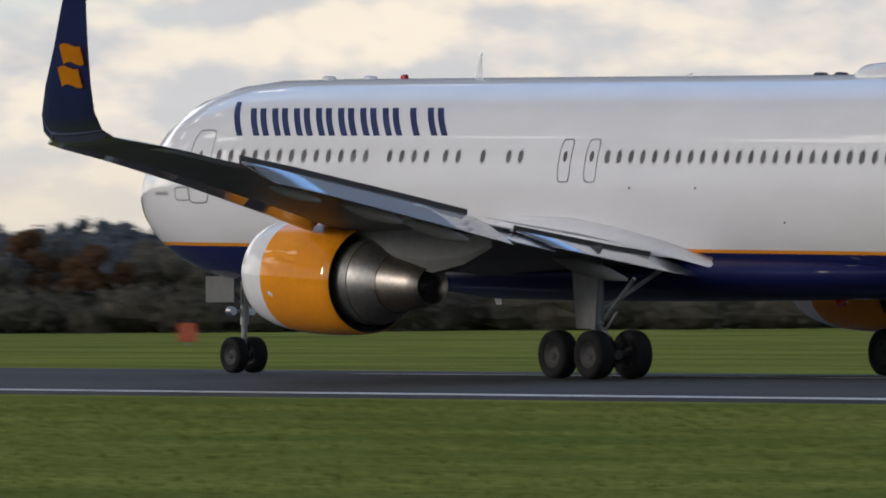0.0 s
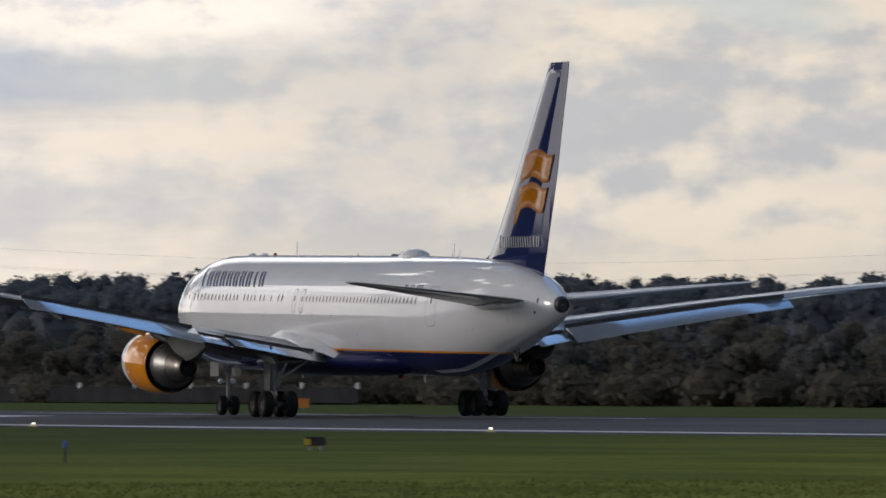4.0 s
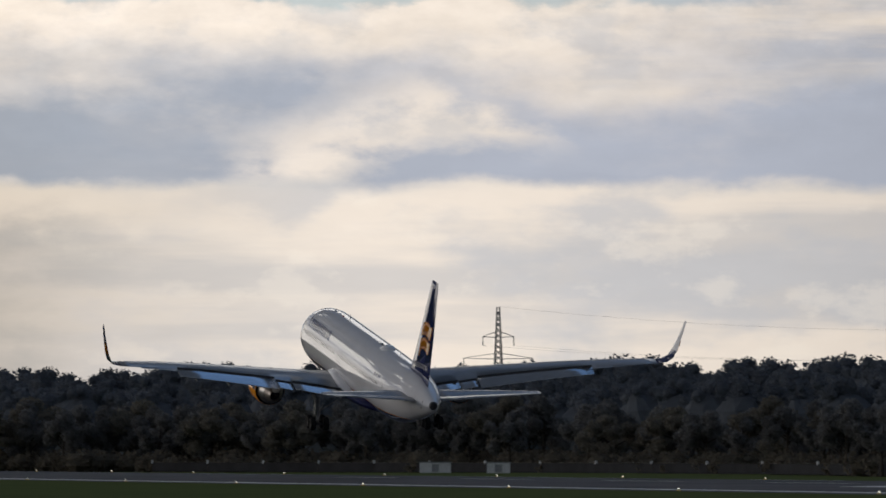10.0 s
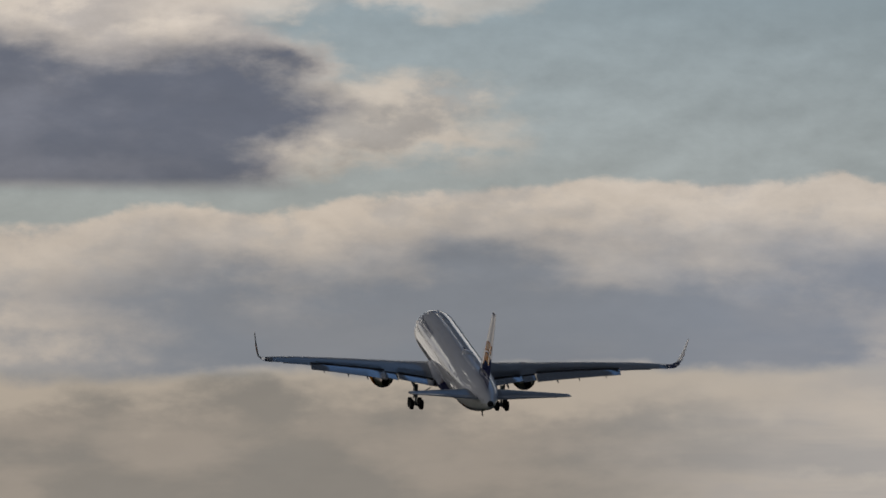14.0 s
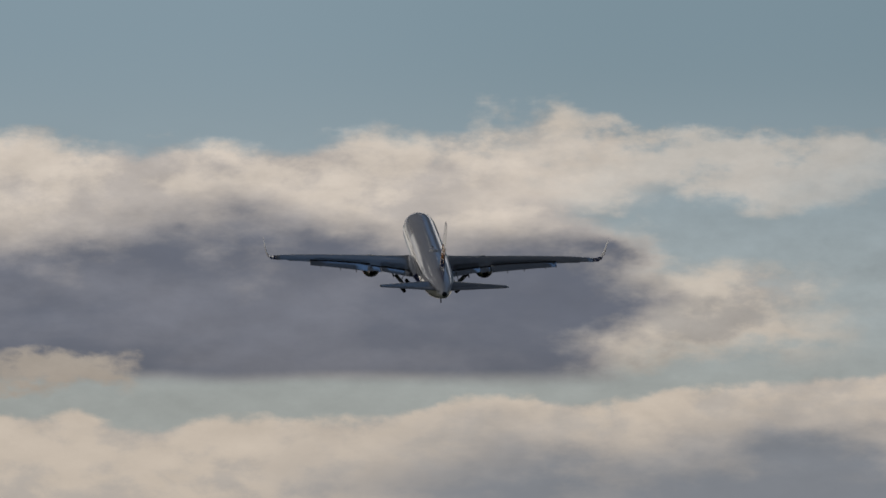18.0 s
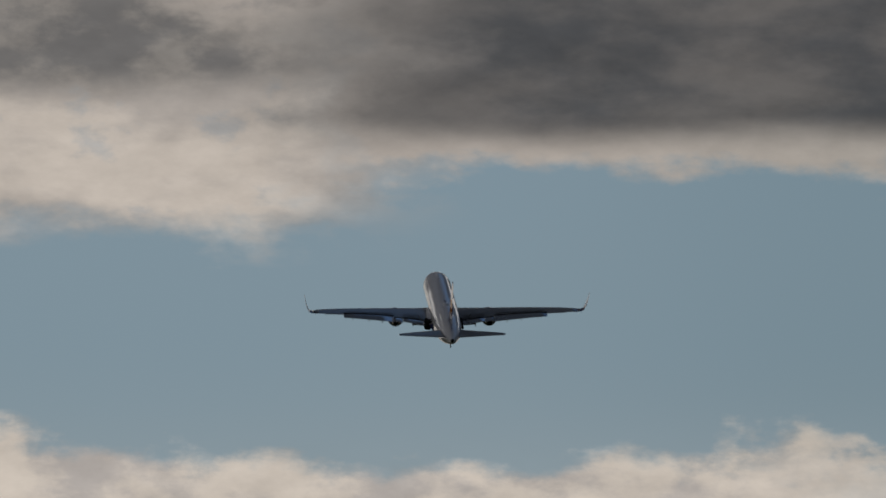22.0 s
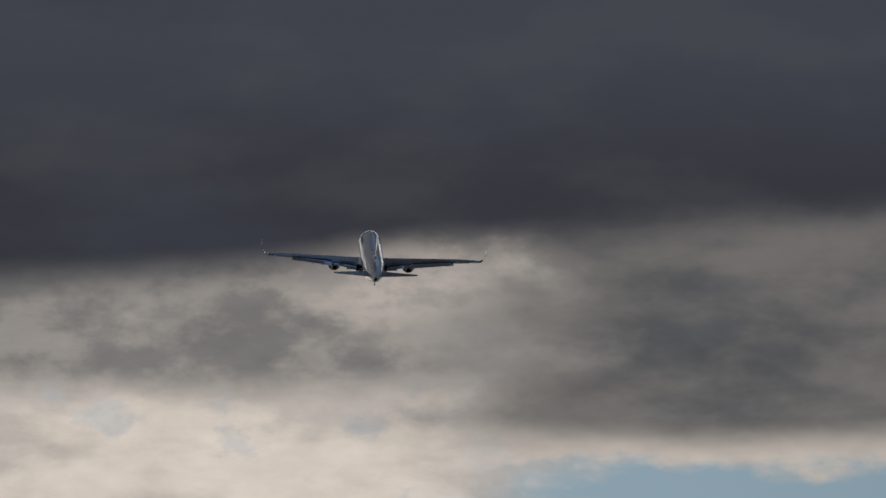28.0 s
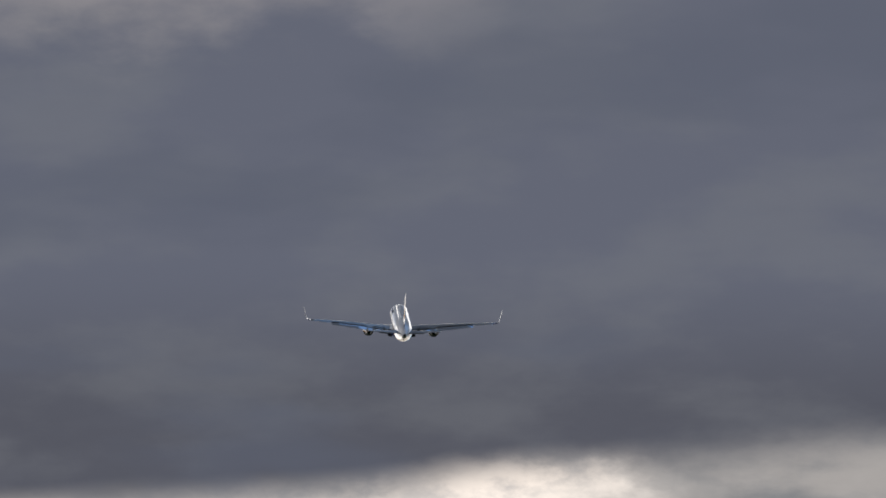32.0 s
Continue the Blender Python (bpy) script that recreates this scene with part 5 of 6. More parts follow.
def build_small_things():
    # yellow pole with a black cross-head
    p = thing("marker_pole", Matrix.Translation(polar(31.45, 76.0)) @ pose(0, 0, 0, 0, 0, -31), "yellow pole with a black lamp head", "pole")
    bm = bmesh.new()
    rod(bm, (0, 0, 0), (0, 0, 1.82), 0.048, 0.045, 12)
    part("pole", bm, YELLOW, p)
    bm = bmesh.new()
    box(bm, (-0.06, -0.06, 1.80), (0.06, 0.06, 1.94), 0.015)
    part("collar", bm, STEEL, p)
    bm = bmesh.new()
    rod(bm, (-0.15, 0, 1.97), (0.12, 0, 1.97), 0.026, 0.032, 8)
    rod(bm, (-0.12, 0, 1.97), (0.08, 0, 1.98), 0.04, 0.04, 8)
    part("lamp_bar", bm, BLACK, p, "black lamp bar")
    bm = bmesh.new()
    box(bm, (0.05, -0.05, 1.55), (0.12, 0.05, 1.85), 0.02)
    part("junction_box", bm, BLACK, p)
    # grey equipment cabinet
    c = thing("equipment_cabinet", Matrix.Translation(polar(30.65, 80.0)) @ pose(0, 0, 0, 0, 0, -25), "grey-blue equipment cabinet on a steel frame", "cabinet")
    bm = bmesh.new()
    box(bm, (-0.22, -0.18, 0.4), (0.22, 0.18, 1.30), 0.02)
    part("body", bm, STEEL, c)
    bm = bmesh.new()
    box(bm, (-0.25, -0.22, 1.30), (0.25, 0.22, 1.335), 0.015)
    part("lid", bm, STEEL, c)
    for x in (-0.22, 0.22):
        for y in (-0.16, 0.16):
            bm = bmesh.new()
            box(bm, (x - 0.03, y - 0.03, 0), (x + 0.03, y + 0.03, 0.4), 0.005)
            part("leg", bm, STEEL, c)

    def board(name, x, y, w, h, turn, mat, label, legs=2, foot=0.12, yellow_end=False):
        t = thing(name, pose(x, y, 0, 0, 0, turn), label, "sign")
        bm = bmesh.new()
        box(bm, (-w / 2, -0.11, foot), (w / 2, 0.11, foot + h), 0.03)
        part("panel", bm, mat, t)
        bm = bmesh.new()
        box(bm, (-w / 2 + 0.02, -0.14, foot + h), (w / 2 - 0.02, 0.14, foot + h + 0.04), 0.012)
        part("cap", bm, mat, t)
        if yellow_end:
            bm = bmesh.new()
            box(bm, (-w / 2 - 0.014, -0.125, foot + 0.02), (-w / 2 + 0.17, 0.125, foot + h - 0.02), 0.01)
            part("face", bm, YELLOW, t, "yellow sign face")
        for k in range(legs):
            bm = bmesh.new()
            xx = -w / 2 + w * (k + 0.5) / legs
            rod(bm, (xx, 0, 0), (xx, 0, foot), 0.04)
            part("leg", bm, STEEL, t)
        return t

    board("runway_sign", 187.5, 295, 1.15, 0.50, -32, SIGN_ORANGE, "orange boxed sign beside the runway")
    board("runway_sign", 203, 602, 1.35, 0.50, -18, SIGN_ORANGE, "orange boxed sign beside the runway")
    board("notice_board", 260, 373, 0.75, 0.75, -35, SIGN_RED, "red-orange notice board on the far grass", 1, 0.15)
    board("notice_board", 286, 469, 0.55, 0.65, -30, BLUE, "small blue board on the far grass", 1, 0.2)
    board("taxi_sign", 134.2, 329, 0.62, 0.25, -24, BLACK, "black-backed low sign with a yellow end", 2, 0.12, True)
    board("taxi_sign", 138.0, 315, 0.62, 0.25, -24, BLACK, "black-backed low sign with a yellow end", 2, 0.12, True)
    t = board("barrier_board", 48.4, 252.0, 1.12, 0.17, -11, BLACK, "low black and white striped board in the grass", 2, 0.06)
    for x in (-0.36, 0.0, 0.36):
        bm = bmesh.new()
        box(bm, (x - 0.08, -0.118, 0.075), (x + 0.08, -0.112, 0.215))
        part("stripe", bm, MAST_WHITE, t, "white stripe")
    board("taxi_sign", 103.0, 303.8, 0.62, 0.22, -18, BLACK, "low black-backed sign with a yellow end", 2, 0.14, True)
    for az, d in ((17.42, 281.0),):
        t = thing("blue_marker", Matrix.Translation(polar(az, d)), "dark marker post with a blue head in the grass", "marker")
        bm = bmesh.new()
        rod(bm, (0, 0, 0), (0, 0, 0.40), 0.035, 0.035, 10)
        part("post", bm, BLACK, t)
        bm = bmesh.new()
        rod(bm, (0, 0, 0.40), (0, 0, 0.55), 0.065, 0.055, 10)
        rod(bm, (0, 0, 0.55), (0, 0, 0.58), 0.055, 0.02, 10)
        part("cap", bm, BLUE, t)
    for az, d, h in ((12.24, 262.0, 0.28), (15.43, 270.0, 0.50)):
        t = thing("marker_post", Matrix.Translation(polar(az, d)), "thin faded marker post in the grass", "marker", "posts in the grass")
        bm = bmesh.new()
        rod(bm, (0, 0, 0), (0, 0, h), 0.04, 0.035, 8)
        part("post", bm, DULL_YELLOW, t)
        bm = bmesh.new()
        rod(bm, (0, 0, h), (0, 0, h + 0.04), 0.026, 0.015, 8)
        part("cap", bm, BLACK, t)
    t = thing("marker_post", Matrix.Translation(polar(15.32, 222.0)), "black marker post in the grass", "marker", "posts in the grass")
    bm = bmesh.new()
    rod(bm, (0, 0, 0), (0, 0, 0.55), 0.045, 0.04, 10)
    part("post", bm, BLACK, t)
    bm = bmesh.new()
    rod(bm, (0, 0, 0.55), (0, 0, 0.59), 0.05, 0.03, 10)
    part("cap", bm, BLACK, t)
    # low white shelters beyond the runway
    for az, d, w in ((10.28, 1255.0, 3.6), (10.61, 1228.0, 2.6)):
        t = thing("equipment_shelter", Matrix.Translation(polar(az, d)) @ pose(0, 0, 0, 0, 0, -az), "low white equipment shelter by the woods", "shelter")
        bm = bmesh.new()
        box(bm, (-w / 2, -1, 0), (w / 2, 1, 1.15), 0.04)
        part("body", bm, MAST_WHITE, t)
        bm = bmesh.new()
        box(bm, (-w / 2 - 0.1, -1.1, 1.15), (w / 2 + 0.1, 1.1, 1.28), 0.03)
        part("roof", bm, STEEL, t)
        bm = bmesh.new()
        box(bm, (-0.4, -1.04, 0.1), (0.4, -1.003, 1.0), 0.005)
        part("door", bm, STEEL, t)


EDGE = [(0, 1500), (4, 1460), (7, 1420), (10, 1310), (12, 1170), (13.5, 990), (16, 850), (18, 775), (22, 660), (26, 600), (30, 605), (34, 610), (43, 650)]


def build_fence():
    """Dark boundary fence before the woods: posts with pale caps, wires and a low hedge."""
    fence = thing("boundary_fence", pose(0, 0, 0), "dark screened fence with pale-capped posts before the woods", "fence")
    az = 8.8
    pts = []
    while az < 19:
        d = lerp_table(EDGE, az)[0] - 14
        pts.append(polar(az, d))
        az += 0.29
    bm0 = bmesh.new()
    box(bm0, (-0.05, -0.05, 0), (0.05, 0.05, 1.15), 0.01)
    cap0 = bmesh.new()
    box(cap0, (-0.12, -0.12, 1.0), (0.12, 0.12, 1.42), 0.02)
    post = cap = None
    for p in pts:
        if post is None:
            post = part("post", bm0, BARK, fence)
            post.location = p
            cap = part("cap", cap0, MAST_WHITE, post, "pale cap")
        else:
            o = again(post, Matrix.Translation(p), fence)
            again(cap, pose(0, 0, 0), o)
    for a, b in zip(pts, pts[1:]):
        bm = bmesh.new()
        way = (b - a).normalized()
        out = Vector((way.y, -way.x, 0)) * 0.04
        a1, b1 = a + way * 0.06, b - way * 0.06
        v = [bm.verts.new(p + Vector((0, 0, z))) for z in (0.05, 1.12) for p in (a1 - out, b1 - out, b1 + out, a1 + out)]
        for q in ((0, 1, 2, 3), (4, 5, 6, 7), (0, 1, 5, 4), (1, 2, 6, 5), (2, 3, 7, 6), (3, 0, 4, 7)):
            bm.faces.new([v[i] for i in q])
        bmesh.ops.recalc_face_normals(bm, faces=bm.faces)
        part("screen_panel", bm, SCREEN, fence, "dark woven screen")
    for z in (1.2,):
        bm = bmesh.new()
        for a, b in zip(pts, pts[1:]):
            rod(bm, a + Vector((0, 0, z)), b + Vector((0, 0, z)), 0.006, 0.006, 4)
        part("wire", bm, FAR_STEEL, fence)


SKYLINE = [(0, 0.42), (5, 0.44), (9, 0.45), (11, 0.465), (13, 0.49), (16, 0.505), (19, 0.49), (24, 0.45), (28, 0.41), (33, 0.33), (36, 0.33), (38, 0.39), (43, 0.38)]


def leaf_cloud(verts, faces, centre, radii, count, size, rng):
    """Adds small leaf clumps (bent quads) through an uneven ball."""
    for _ in range(count):
        d = Vector((rng.gauss(0, 1), rng.gauss(0, 1), rng.gauss(0, 1))).normalized()
        r = 0.74 + 0.24 * rng.random()
        p = Vector((centre[0] + d.x * radii[0] * r, centre[1] + d.y * radii[1] * r, centre[2] + d.z * radii[2] * r))
        # clumps lie like shingles on the crown, each a little askew
        lay = (d * 0.45 + Vector((rng.gauss(0, 0.6), rng.gauss(0, 0.6), rng.gauss(0.30, 0.5)))).normalized()
        u = lay.cross(Vector((rng.gauss(0, 1), rng.gauss(0, 1), rng.gauss(0, 1)))).normalized()
        v = lay.cross(u)
        s = size * (0.6 + 0.8 * rng.random())
        n = len(verts)
        verts += [p - u * s, p - v * s * 0.7 + d * s * 0.2, p + u * s, p + v * s * 0.7 - d * s * 0.1]
        faces.append((n, n + 1, n + 2, n + 3))


def leaf_mass(verts, faces, centre, radii, rng, n=8, m=5):
    """Adds the lumpy, dense heart of a crown."""
    base = len(verts)
    off = rng.random() * 90
    for j in range(m + 1):
        v = math.pi * j / m
        for i in range(n):
            u = 2 * math.pi * (i + 0.5 * (j % 2)) / n
            d = Vector((math.sin(v) * math.cos(u), math.sin(v) * math.sin(u), math.cos(v)))
            k = 0.76 + 0.14 * noise.noise(d * 1.9 + Vector((off, 0, 0))) + 0.06 * noise.noise(d * 4.6 + Vector((0, off, 0)))
            verts.append(Vector((centre[0] + d.x * radii[0] * k, centre[1] + d.y * radii[1] * k, centre[2] + d.z * radii[2] * k)))
    for j in range(m):
        for i in range(n):
            a, b = base + j * n + i, base + j * n + (i + 1) % n
            faces.append((a, b, b + n, a + n))


def from_lists(name, verts, faces, mat, parent=None, label=""):
    me = bpy.data.meshes.new(name)
    me.from_pydata([tuple(v) for v in verts], [], faces)
    me.materials.append(mat)
    ob = new(name, me)
    ob.parent = parent
    return tagged(ob, label)


def make_tree(seed, h, shape, mat):
    rng = random.Random(seed)
    t = thing("tree", pose(0, 0, 0), "tree", "tree", "trees at the airfield's edge")
    bm = bmesh.new()
    top = Vector((rng.uniform(-0.3, 0.3), rng.uniform(-0.3, 0.3), h * 0.72))
    mid = Vector((rng.uniform(-0.2, 0.2), rng.uniform(-0.2, 0.2), h * 0.36))
    rod(bm, (0, 0, -0.2), mid, h * 0.028, h * 0.020, 7)
    rod(bm, mid, top, h * 0.020, h * 0.006, 6)
    tips = [top + Vector((0, 0, h * 0.1))]
    for k in range(7):
        a = k * 2.4 + rng.random()
        z0 = h * rng.uniform(0.22, 0.55)
        ln = h * rng.uniform(0.20, 0.32) * shape
        s = Vector((0, 0, z0))
        e = s + Vector((math.cos(a) * ln, math.sin(a) * ln, h * rng.uniform(0.10, 0.26)))
        rod(bm, s, e, h * 0.012, h * 0.004, 5)
        tips.append(e)
    part("trunk", bm, BARK, t)
    verts, faces = [], []
    for e in tips:
        for _ in range(2):
            c = e + Vector((rng.gauss(0, 0.06), rng.gauss(0, 0.06), rng.gauss(0.02, 0.05))) * h
            r = h * rng.uniform(0.09, 0.17)
            leaf_mass(verts, faces, c, (r * shape * 0.92, r * shape * 0.92, r * 0.80), rng, 9, 6)
            leaf_cloud(verts, faces, c, (r * shape, r * shape, r * 0.87), 220, h * 0.021, rng)
    top_z = max(v.z for v in verts)
    for v in verts:
        v.z *= h / top_z
    from_lists("crown", verts, faces, mat, t)
    return t


def build_trees():
    rng = random.Random(5)
    kinds = []
    for i, (shape, mat, label) in enumerate(((1.0, 0, "dark green broad-leaved tree in the wood's edge"), (1.25, 1, "spreading olive-green autumn tree beside darker ones"), (0.8, 0, "slim dark tree in the wood's edge"),
                                             (1.1, 2, "rust-brown autumn tree among dark green ones"), (1.35, 1, "broad low olive tree like a bush"), (0.95, 0, "dark rounded tree in the wood's edge"))):
        t = make_tree(40 + i, 8.0, shape, LEAVES[mat])
        tagged(t, label)
        kinds.append(t)
    used = set()
    az = 2.0
    while az < 43:
        d0 = lerp_table(EDGE, az)[0]
        for row in range(2):
            d = d0 + row * 16 + rng.uniform(0, 9)
            a = az + rng.uniform(-0.2, 0.2)
            el = 0.23 + 0.06 * noise.noise((a * 0.9, row * 3.0, 0.0)) + rng.uniform(-0.03, 0.03) + row * 0.05
            h = max(3.0, 2.42 + d * math.tan(radians(el)))
            k = 0 if rng.random() < 0.28 else rng.choice([1, 2, 4, 5, 5, 0]) if (az < 22 or rng.random() < 0.75) else 3
            m = Matrix.Translation(polar(a, d, -0.1)) @ pose(0, 0, 0, 0, 0, rng.uniform(0, 360)) @ Matrix.Scale(h / 8.0, 4)
            if k not in used:
                used.add(k)
                kinds[k].matrix_basis = m
            else:
                o = copy_thing(kinds[k], m)
                o.matrix_basis = m
        az += 0.25 * 720 / d0
    for k, t in enumerate(kinds):
        if k not in used:
            t.matrix_basis = Matrix.Translation(polar(20 + k, 700)) @ Matrix.Scale(1.0, 4)
    # undergrowth along the edge
    verts, faces = [], []
    az = 1.0
    while az < 44:
        d0 = lerp_table(EDGE, az)[0]
        for _ in range(3):
            d = d0 + rng.uniform(-8, 30)
            r = rng.uniform(0.8, 1.9)
            c = polar(az + rng.uniform(-0.1, 0.1), d, r * 0.6)
            leaf_mass(verts, faces, c, (r * 1.5, r * 1.5, r * 0.9), rng, 8, 5)
            leaf_cloud(verts, faces, c, (r * 1.55, r * 1.55, r * 0.98), 130, 0.30, rng)
        az += 0.085 * 700 / d0
    ob = from_lists("undergrowth", verts, faces, HEDGE)
    tagged(ob, "dark scrub and bramble along the wood's edge", "scrub", "", "stuff")
    # woods behind
    verts, faces = [], []
    az = 0.0
    while az < 46:
        d0 = lerp_table(EDGE, az)[0]
        for row in range(4):
            d = d0 * (1.25 + 0.30 * row) + rng.uniform(-20, 20)
            a = az + rng.uniform(-0.15, 0.15)
            el = lerp_table(SKYLINE, a)[0] - 0.045 * (3 - row) + 0.05 * noise.noise((a * 0.55, row * 2.0, 4.0)) + 0.045 * noise.noise((a * 2.6, row * 5.0, 8.0)) + 0.02 * rng.random()
            h = 2.42 + d * math.tan(radians(el))
            r = h * rng.uniform(0.17, 0.27)
            for q in range(5):
                w = r * rng.uniform(0.36, 0.62)
                c = polar(a, d, h - w * 0.9 - (q > 0) * rng.uniform(0.1, 0.7) * r) + Vector((rng.uniform(-1, 1), rng.uniform(-1, 1), 0)) * r * 1.0 * (q > 0)
                leaf_mass(verts, faces, c, (w * 0.94, w * 0.94, w * 0.84), rng, 9, 6)
                leaf_cloud(verts, faces, c, (w * 1.06, w * 1.06, w * 0.98), 84, w * 0.15, rng)
            leaf_mass(verts, faces, polar(a, d, h * 0.46), (r * 1.7, r * 1.7, h * 0.50), rng, 9, 6)
        az += 0.095
    ob = from_lists("far_woods", verts, faces, HAZED_LEAVES)
    tagged(ob, "woods behind the airfield with blue-grey haze in their colour", "woods", "", "stuff")
    # blades standing above the mown grass
    verts, faces = [], []
    for _ in range(52000):
        a = rng.uniform(9.0, 40.5)
        d = math.sqrt(rng.uniform(70.0 ** 2, 235.0 ** 2))
        p = polar(a, d)
        if p.x > 138:
            continue
        p.z = ground_z(p.x, p.y) - 0.01
        for _ in range(2):
            h = rng.uniform(0.04, 0.11)
            w = rng.uniform(0.012, 0.03)
            dx, dy = rng.gauss(0, 0.05), rng.gauss(0, 0.05)
            lx, ly = rng.gauss(0, 0.4) * h, rng.gauss(0, 0.4) * h
            n = len(verts)
            verts += [(p.x + dx - w, p.y + dy, p.z), (p.x + dx + w, p.y + dy + w * 0.5, p.z), (p.x + dx + lx, p.y + dy + ly, p.z + h)]
            faces.append((n, n + 1, n + 2))
    ob = from_lists("grass", verts, faces, BLADES)
    tagged(ob, "short uneven green grass blades beside the runway", "grass", "", "stuff")
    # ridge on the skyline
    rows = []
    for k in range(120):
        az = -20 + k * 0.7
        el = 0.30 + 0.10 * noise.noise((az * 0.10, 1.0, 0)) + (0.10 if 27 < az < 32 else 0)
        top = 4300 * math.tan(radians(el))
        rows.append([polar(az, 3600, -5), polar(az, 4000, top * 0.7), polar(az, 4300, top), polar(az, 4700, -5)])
    sheet("ridge", rows, HILL, "wooded ridge on the skyline, hazed blue-grey in its colour", "hill")


def build_pylon(az, dist, top, turn, arms):
    """Lattice power pylon; arms: share of the height, half length."""
    t = thing("power_pylon", Matrix.Translation(polar(az, dist)) @ pose(0, 0, 0, 0, 0, turn), "grey steel lattice power pylon above the trees", "pylon", "pylons of one line")
    corners = [(1, 1), (-1, 1), (-1, -1), (1, -1)]

    def half(z):
        u = z / top
        return 4.0 - 5.6 * u if u < 0.5 else max(0.35, 1.2 - 1.7 * (u - 0.5))
    for cx, cy in corners:
        bm = bmesh.new()
        zs = [0, top * 0.5, top]
        for a, b in zip(zs, zs[1:]):
            rod(bm, (cx * half(a), cy * half(a), a), (cx * half(b), cy * half(b), b), 0.17, 0.14, 5)
        part("leg", bm, FAR_STEEL, t)
    zs = [0]
    while zs[-1] < top - 1.2:
        zs.append(zs[-1] + max(1.5, half(zs[-1]) * 1.5))
    for i in range(4):
        bm = bmesh.new()
        (ax, ay), (bx, by) = corners[i], corners[(i + 1) % 4]
        for a, b in zip(zs, zs[1:]):
            b = min(b, top)
            rod(bm, (ax * half(a), ay * half(a), a), (bx * half(b), by * half(b), b), 0.08, 0.08, 4)
            rod(bm, (bx * half(a), by * half(a), a), (ax * half(b), ay * half(b), b), 0.08, 0.08, 4)
        part("bracing", bm, FAR_STEEL, t)
    tips = []
    for z, ln in [(top * share, reach) for share, reach in arms]:
        for s in (-1, 1):
            bm = bmesh.new()
            for yy in (-0.6, 0.6):
                rod(bm, (s * half(z), yy, z), (s * ln, 0, z + 0.2), 0.1, 0.08, 4)
                rod(bm, (s * half(z), yy, z + 1.5), (s * ln, 0, z + 0.25), 0.08, 0.07, 4)
            rod(bm, (s * ln, 0, z + 0.2), (s * ln, 0, z - 2.2), 0.13, 0.13, 5)
            part("arm", bm, FAR_STEEL, t)
            tips.append(t.matrix_basis @ Vector((s * ln, 0, z - 2.2)))
    tips.append(t.matrix_basis @ Vector((0, 0, top)))
    return tips


def build_power_line():
    spots = [(10.61, 2950, 41.5), (15.3, 3000, 43.0), (22.19, 3000, 34), (26.16, 3050, 33.5), (31.0, 3000, 30)]
    tips = [build_pylon(az, d, h, -az - 35 if i == 1 else -az + 8, ((0.55, 7.0), (0.66, 9.4), (0.80, 4.2)) if i == 0 else ((0.62, 6.8), (0.78, 5.6), (0.93, 4.6))) for i, (az, d, h) in enumerate(spots)]
    for k, (a, b) in enumerate(zip(tips, tips[1:])):
        for p, q in zip(a, b):
            bm = bmesh.new()
            rings = []
            for i in range(13):
                u = i / 12
                v = p.lerp(q, u)
                v.z -= 28.0 * u * (1 - u)
                rings.append([v + Vector((0, 0.02 * math.cos(w), 0.02 * math.sin(w))) for w in (0.0, 2.09, 4.19)])
            loft(bm, rings)
            tagged(part("power_cable", bm, FAR_STEEL, None, "thin sagging power cable"), "thin sagging power cable between pylons", "cable", "cables of one line")


build_ground()
build_markings()
build_edge_lights()
build_mast()
build_small_things()
build_fence()
build_power_line()
build_trees()


# ---- what moves ----


def flight(x, y, z, pitch, bank, yaw):
    """Pose of the airliner about its main gear: place, nose up, right wing down, nose right."""
    return pose(x, y, z, 0, 0, -yaw) @ pose(0, 0, 0, pitch) @ pose(0, 0, 0, 0, bank)


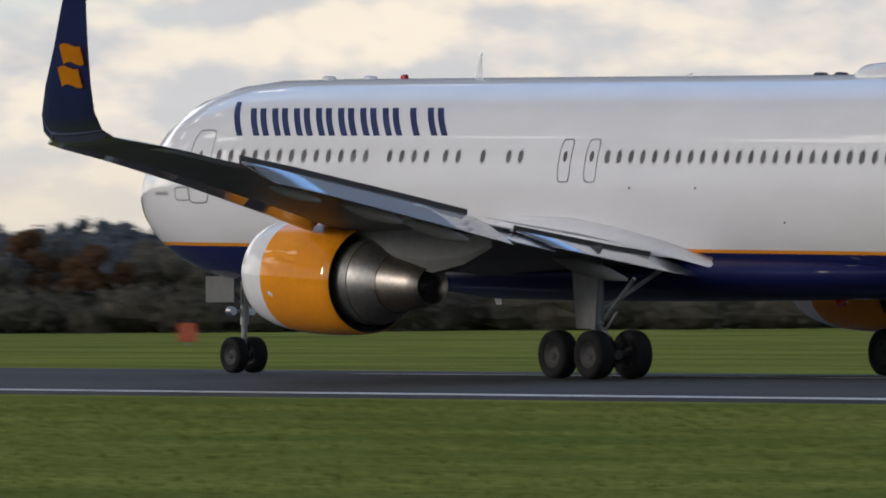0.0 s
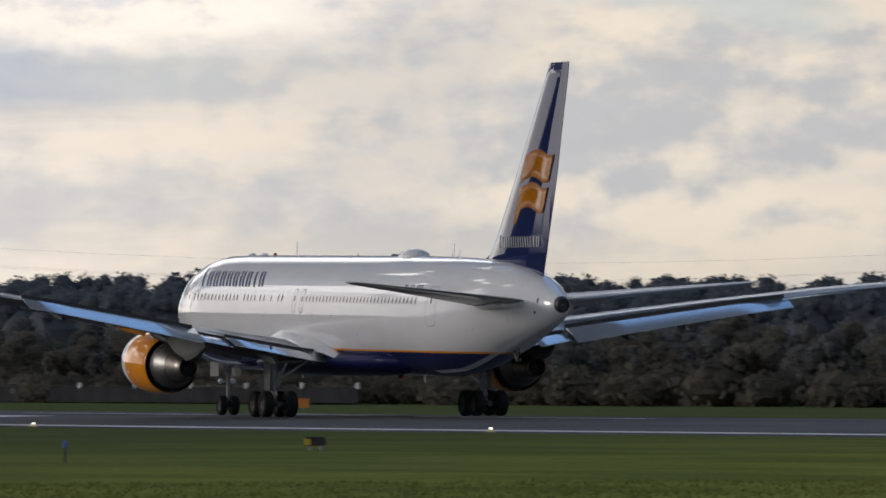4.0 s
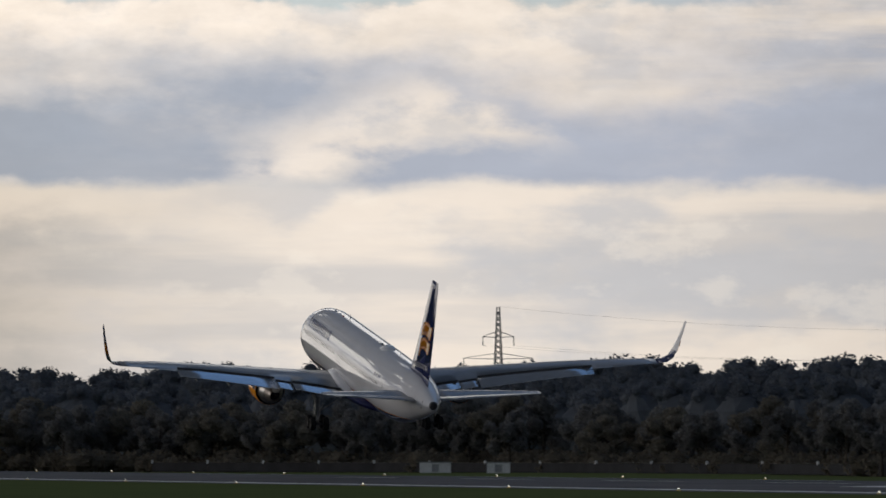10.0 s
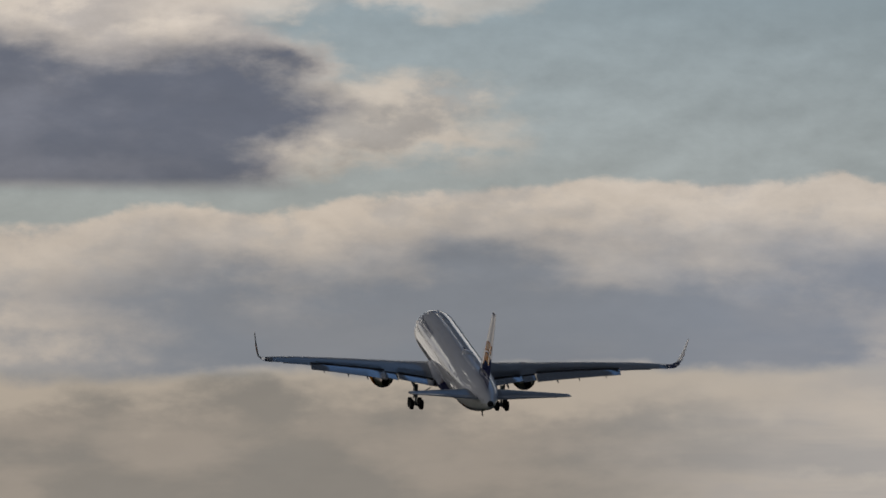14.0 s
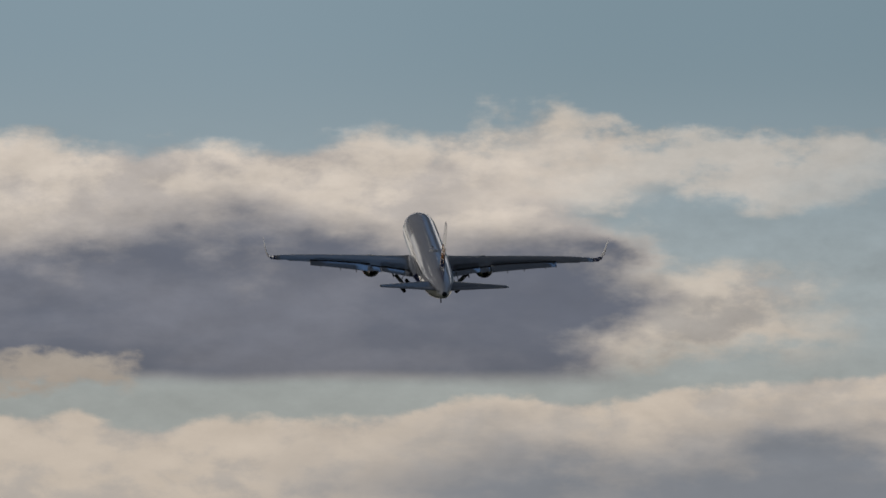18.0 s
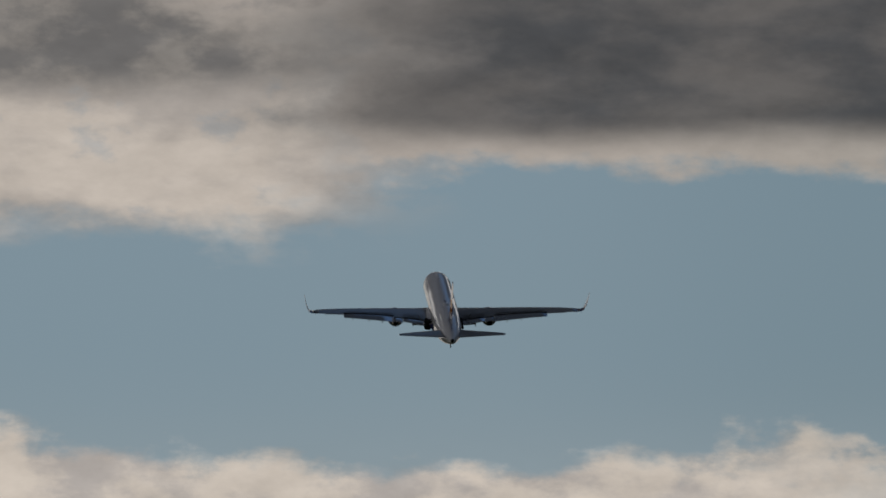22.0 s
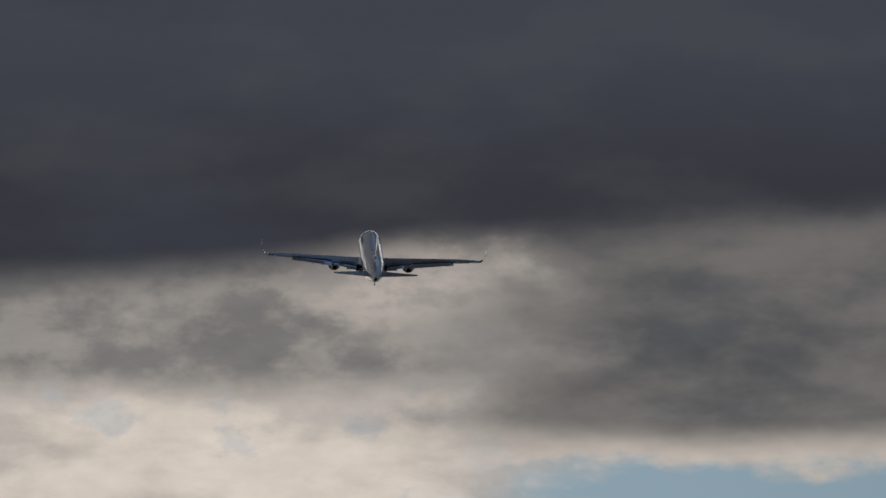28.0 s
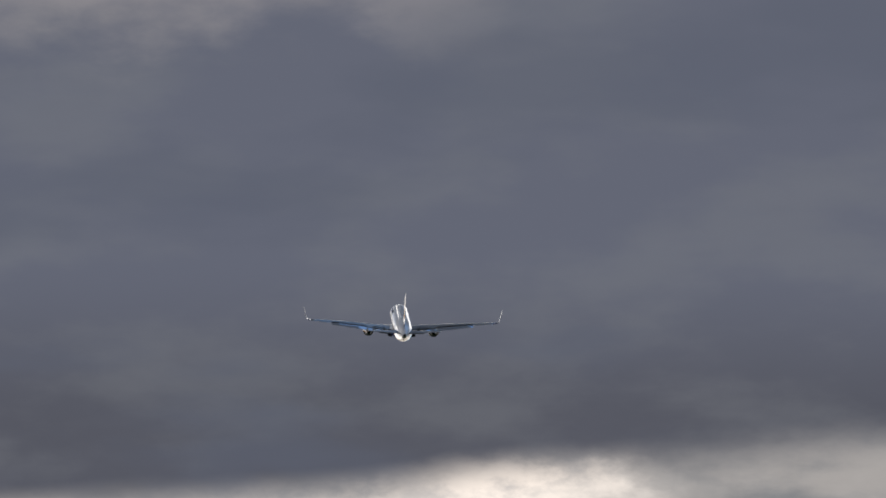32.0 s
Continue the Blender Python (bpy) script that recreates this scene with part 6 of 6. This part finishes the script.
def motions():
    """Keys everything that moves: the take-off run, the climb, the folding gear and the turning wheels."""
    walk(airliner, [
        (0.0, flight(163.28, 209.24, 0.00, 0.00, 0.00, 0.14)),
        (0.5, flight(163.12, 240.46, 0.00, 0.00, 0.00, -0.05)),
        (1.0, flight(162.89, 271.84, 0.00, 0.00, 0.00, -0.09)),
        (1.5, flight(162.81, 303.33, 0.00, 0.00, 0.00, -0.19)),
        (2.0, flight(162.86, 334.97, 0.00, 0.00, 0.00, -0.11)),
        (2.5, flight(163.13, 366.95, 0.00, 0.00, 0.00, -0.00)),
        (4.5, flight(162.57, 506.55, 0.00, 0.00, 0.00, 0.05)),
        (5.0, flight(162.57, 543.50, 0.00, 0.00, 0.00, 0.08)),
        (5.5, flight(162.72, 580.63, 0.00, 0.00, 0.00, 0.08)),
        (6.0, flight(162.83, 618.11, 0.00, 0.00, 0.00, 0.15)),
        (6.5, flight(163.07, 655.84, 0.00, 1.63, -0.03, 0.19)),
        (7.0, flight(163.30, 694.00, 0.30, 3.36, 0.12, 0.46)),
        (7.5, flight(163.58, 732.62, 0.49, 4.41, 0.18, 0.34)),
        (8.0, flight(163.83, 771.76, 0.83, 5.37, 0.08, 0.01)),
        (8.5, flight(164.09, 811.37, 1.47, 6.37, -0.37, -0.41)),
        (9.0, flight(164.18, 851.53, 2.29, 7.09, -0.79, -0.85)),
        (9.5, flight(164.20, 892.14, 3.28, 7.61, -0.60, -1.26)),
        (10.0, flight(164.05, 933.20, 4.53, 8.04, -0.36, -1.58)),
        (10.5, flight(163.74, 974.63, 6.11, 8.52, -0.15, -1.83)),
        (11.0, flight(163.23, 1016.39, 8.07, 9.08, 0.09, -2.01)),
        (11.5, flight(162.63, 1058.38, 10.43, 9.61, 0.31, -1.97)),
        (12.0, flight(161.88, 1100.56, 13.24, 10.15, 0.58, -1.89)),
        (12.5, flight(161.05, 1142.86, 16.50, 10.69, 0.91, -1.84)),
        (13.0, flight(160.12, 1185.25, 20.29, 11.23, 1.00, -1.75)),
        (13.5, flight(159.12, 1227.69, 24.38, 11.79, 0.89, -1.54)),
        (14.0, flight(158.04, 1270.16, 29.04, 12.20, 0.79, -1.28)),
        (14.5, flight(156.91, 1312.65, 34.08, 12.92, 0.57, -1.02)),
        (15.0, flight(155.72, 1355.15, 39.50, 13.57, 0.19, -0.78)),
        (15.5, flight(154.53, 1397.64, 45.10, 14.39, -0.18, -0.59)),
        (17.5, flight(149.19, 1567.54, 73.21, 15.26, 0.21, 0.40)),
        (18.0, flight(147.86, 1610.09, 81.30, 15.18, 0.12, 0.32)),
        (18.5, flight(146.54, 1652.66, 89.33, 15.13, -0.04, 0.20)),
        (19.0, flight(145.23, 1695.25, 97.39, 15.12, -0.27, 0.11)),
        (19.5, flight(143.91, 1737.87, 105.38, 15.25, -0.55, 0.09)),
        (20.0, flight(142.61, 1780.50, 113.46, 15.48, -0.76, 0.11)),
        (20.5, flight(141.32, 1823.13, 121.56, 15.83, -0.82, 0.15)),
        (21.0, flight(140.04, 1865.76, 129.84, 16.23, -0.80, 0.23)),
        (21.5, flight(138.79, 1908.38, 138.31, 16.62, -0.74, 0.27)),
        (22.0, flight(137.50, 1950.98, 147.18, 16.92, -0.63, 0.31)),
        (22.5, flight(136.18, 1993.56, 156.32, 17.13, -0.47, 0.34)),
        (23.0, flight(134.86, 2036.13, 165.78, 17.27, -0.26, 0.37)),
        (23.5, flight(133.58, 2078.66, 175.42, 17.40, -0.06, 0.38)),
        (24.0, flight(132.41, 2121.15, 185.25, 17.50, 0.10, 0.35)),
        (24.5, flight(131.30, 2163.62, 195.13, 17.57, 0.17, 0.32)),
        (25.0, flight(130.24, 2206.05, 205.10, 17.59, 0.16, 0.31)),
        (25.5, flight(129.18, 2248.47, 215.08, 17.60, 0.14, 0.33)),
        (26.0, flight(128.11, 2290.87, 225.10, 17.58, 0.18, 0.38)),
        (26.5, flight(127.07, 2333.25, 235.15, 17.54, 0.31, 0.44)),
        (28.5, flight(124.00, 2502.22, 276.19, 16.66, 2.05, 1.14)),
        (29.0, flight(123.69, 2544.37, 286.39, 16.31, 1.85, 1.19)),
        (29.5, flight(123.46, 2586.52, 296.40, 15.98, 1.56, 1.22)),
        (30.0, flight(123.33, 2628.67, 306.16, 15.62, 1.29, 1.21)),
        (30.5, flight(123.31, 2670.83, 315.66, 15.26, 1.11, 1.11)),
        (31.0, flight(123.39, 2712.99, 324.93, 14.87, 1.01, 0.98)),
        (31.5, flight(123.54, 2755.15, 334.12, 14.45, 0.93, 0.84)),
        (32.0, flight(123.71, 2797.31, 343.28, 14.01, 0.87, 0.71)),
    ])
    # seconds, degrees folded, metres by which the leg stretches once it carries no weight
    fold = [(0.0, 0.0, 0.0), (6.4, 0.0, 0.0), (7.0, 0.0, 0.18), (8.6, 0.0, 0.42), (15.2, 0.0, 0.42), (16.2, 6.0, 0.42), (17.5, 30.0, 0.35), (18.5, 50.0, 0.2), (19.0, 60.0, 0.1), (20.2, 84.0, 0.0), (32.0, 84.0, 0.0)]
    for leg, side in zip(MAIN_GEAR, (-1, 1)):
        walk(leg, [(t, pose(side * GEAR_Y, GEAR_AHEAD, 2.95 - s, 0, side * a, 0)) for t, a, s in fold])
    nose_fold = [(0.0, 0.0), (14.6, 0.0), (15.4, 9.0), (16.4, 50.0), (17.2, 72.0), (18.0, 86.0), (32.0, 86.0)]
    walk(NOSE_GEAR, [(t, pose(0, PIVOT - 8.25, 2.65, a, 0, 0)) for t, a in nose_fold])
    # the wings droop at low speed and rise as they take the load
    flex = [(0.0, 1.25), (1.0, 1.05), (2.0, 0.75), (5.0, 0.1), (7.0, 0.0), (32.0, 0.0)]
    for wing_ob, side in zip(WINGS, (-1, 1)):
        root = Matrix.Translation((side * 2.4, 0, 3.1))
        walk(wing_ob, [(t, root @ pose(0, 0, 0, 0, side * a, 0) @ root.inverted()) for t, a in flex])


motions()
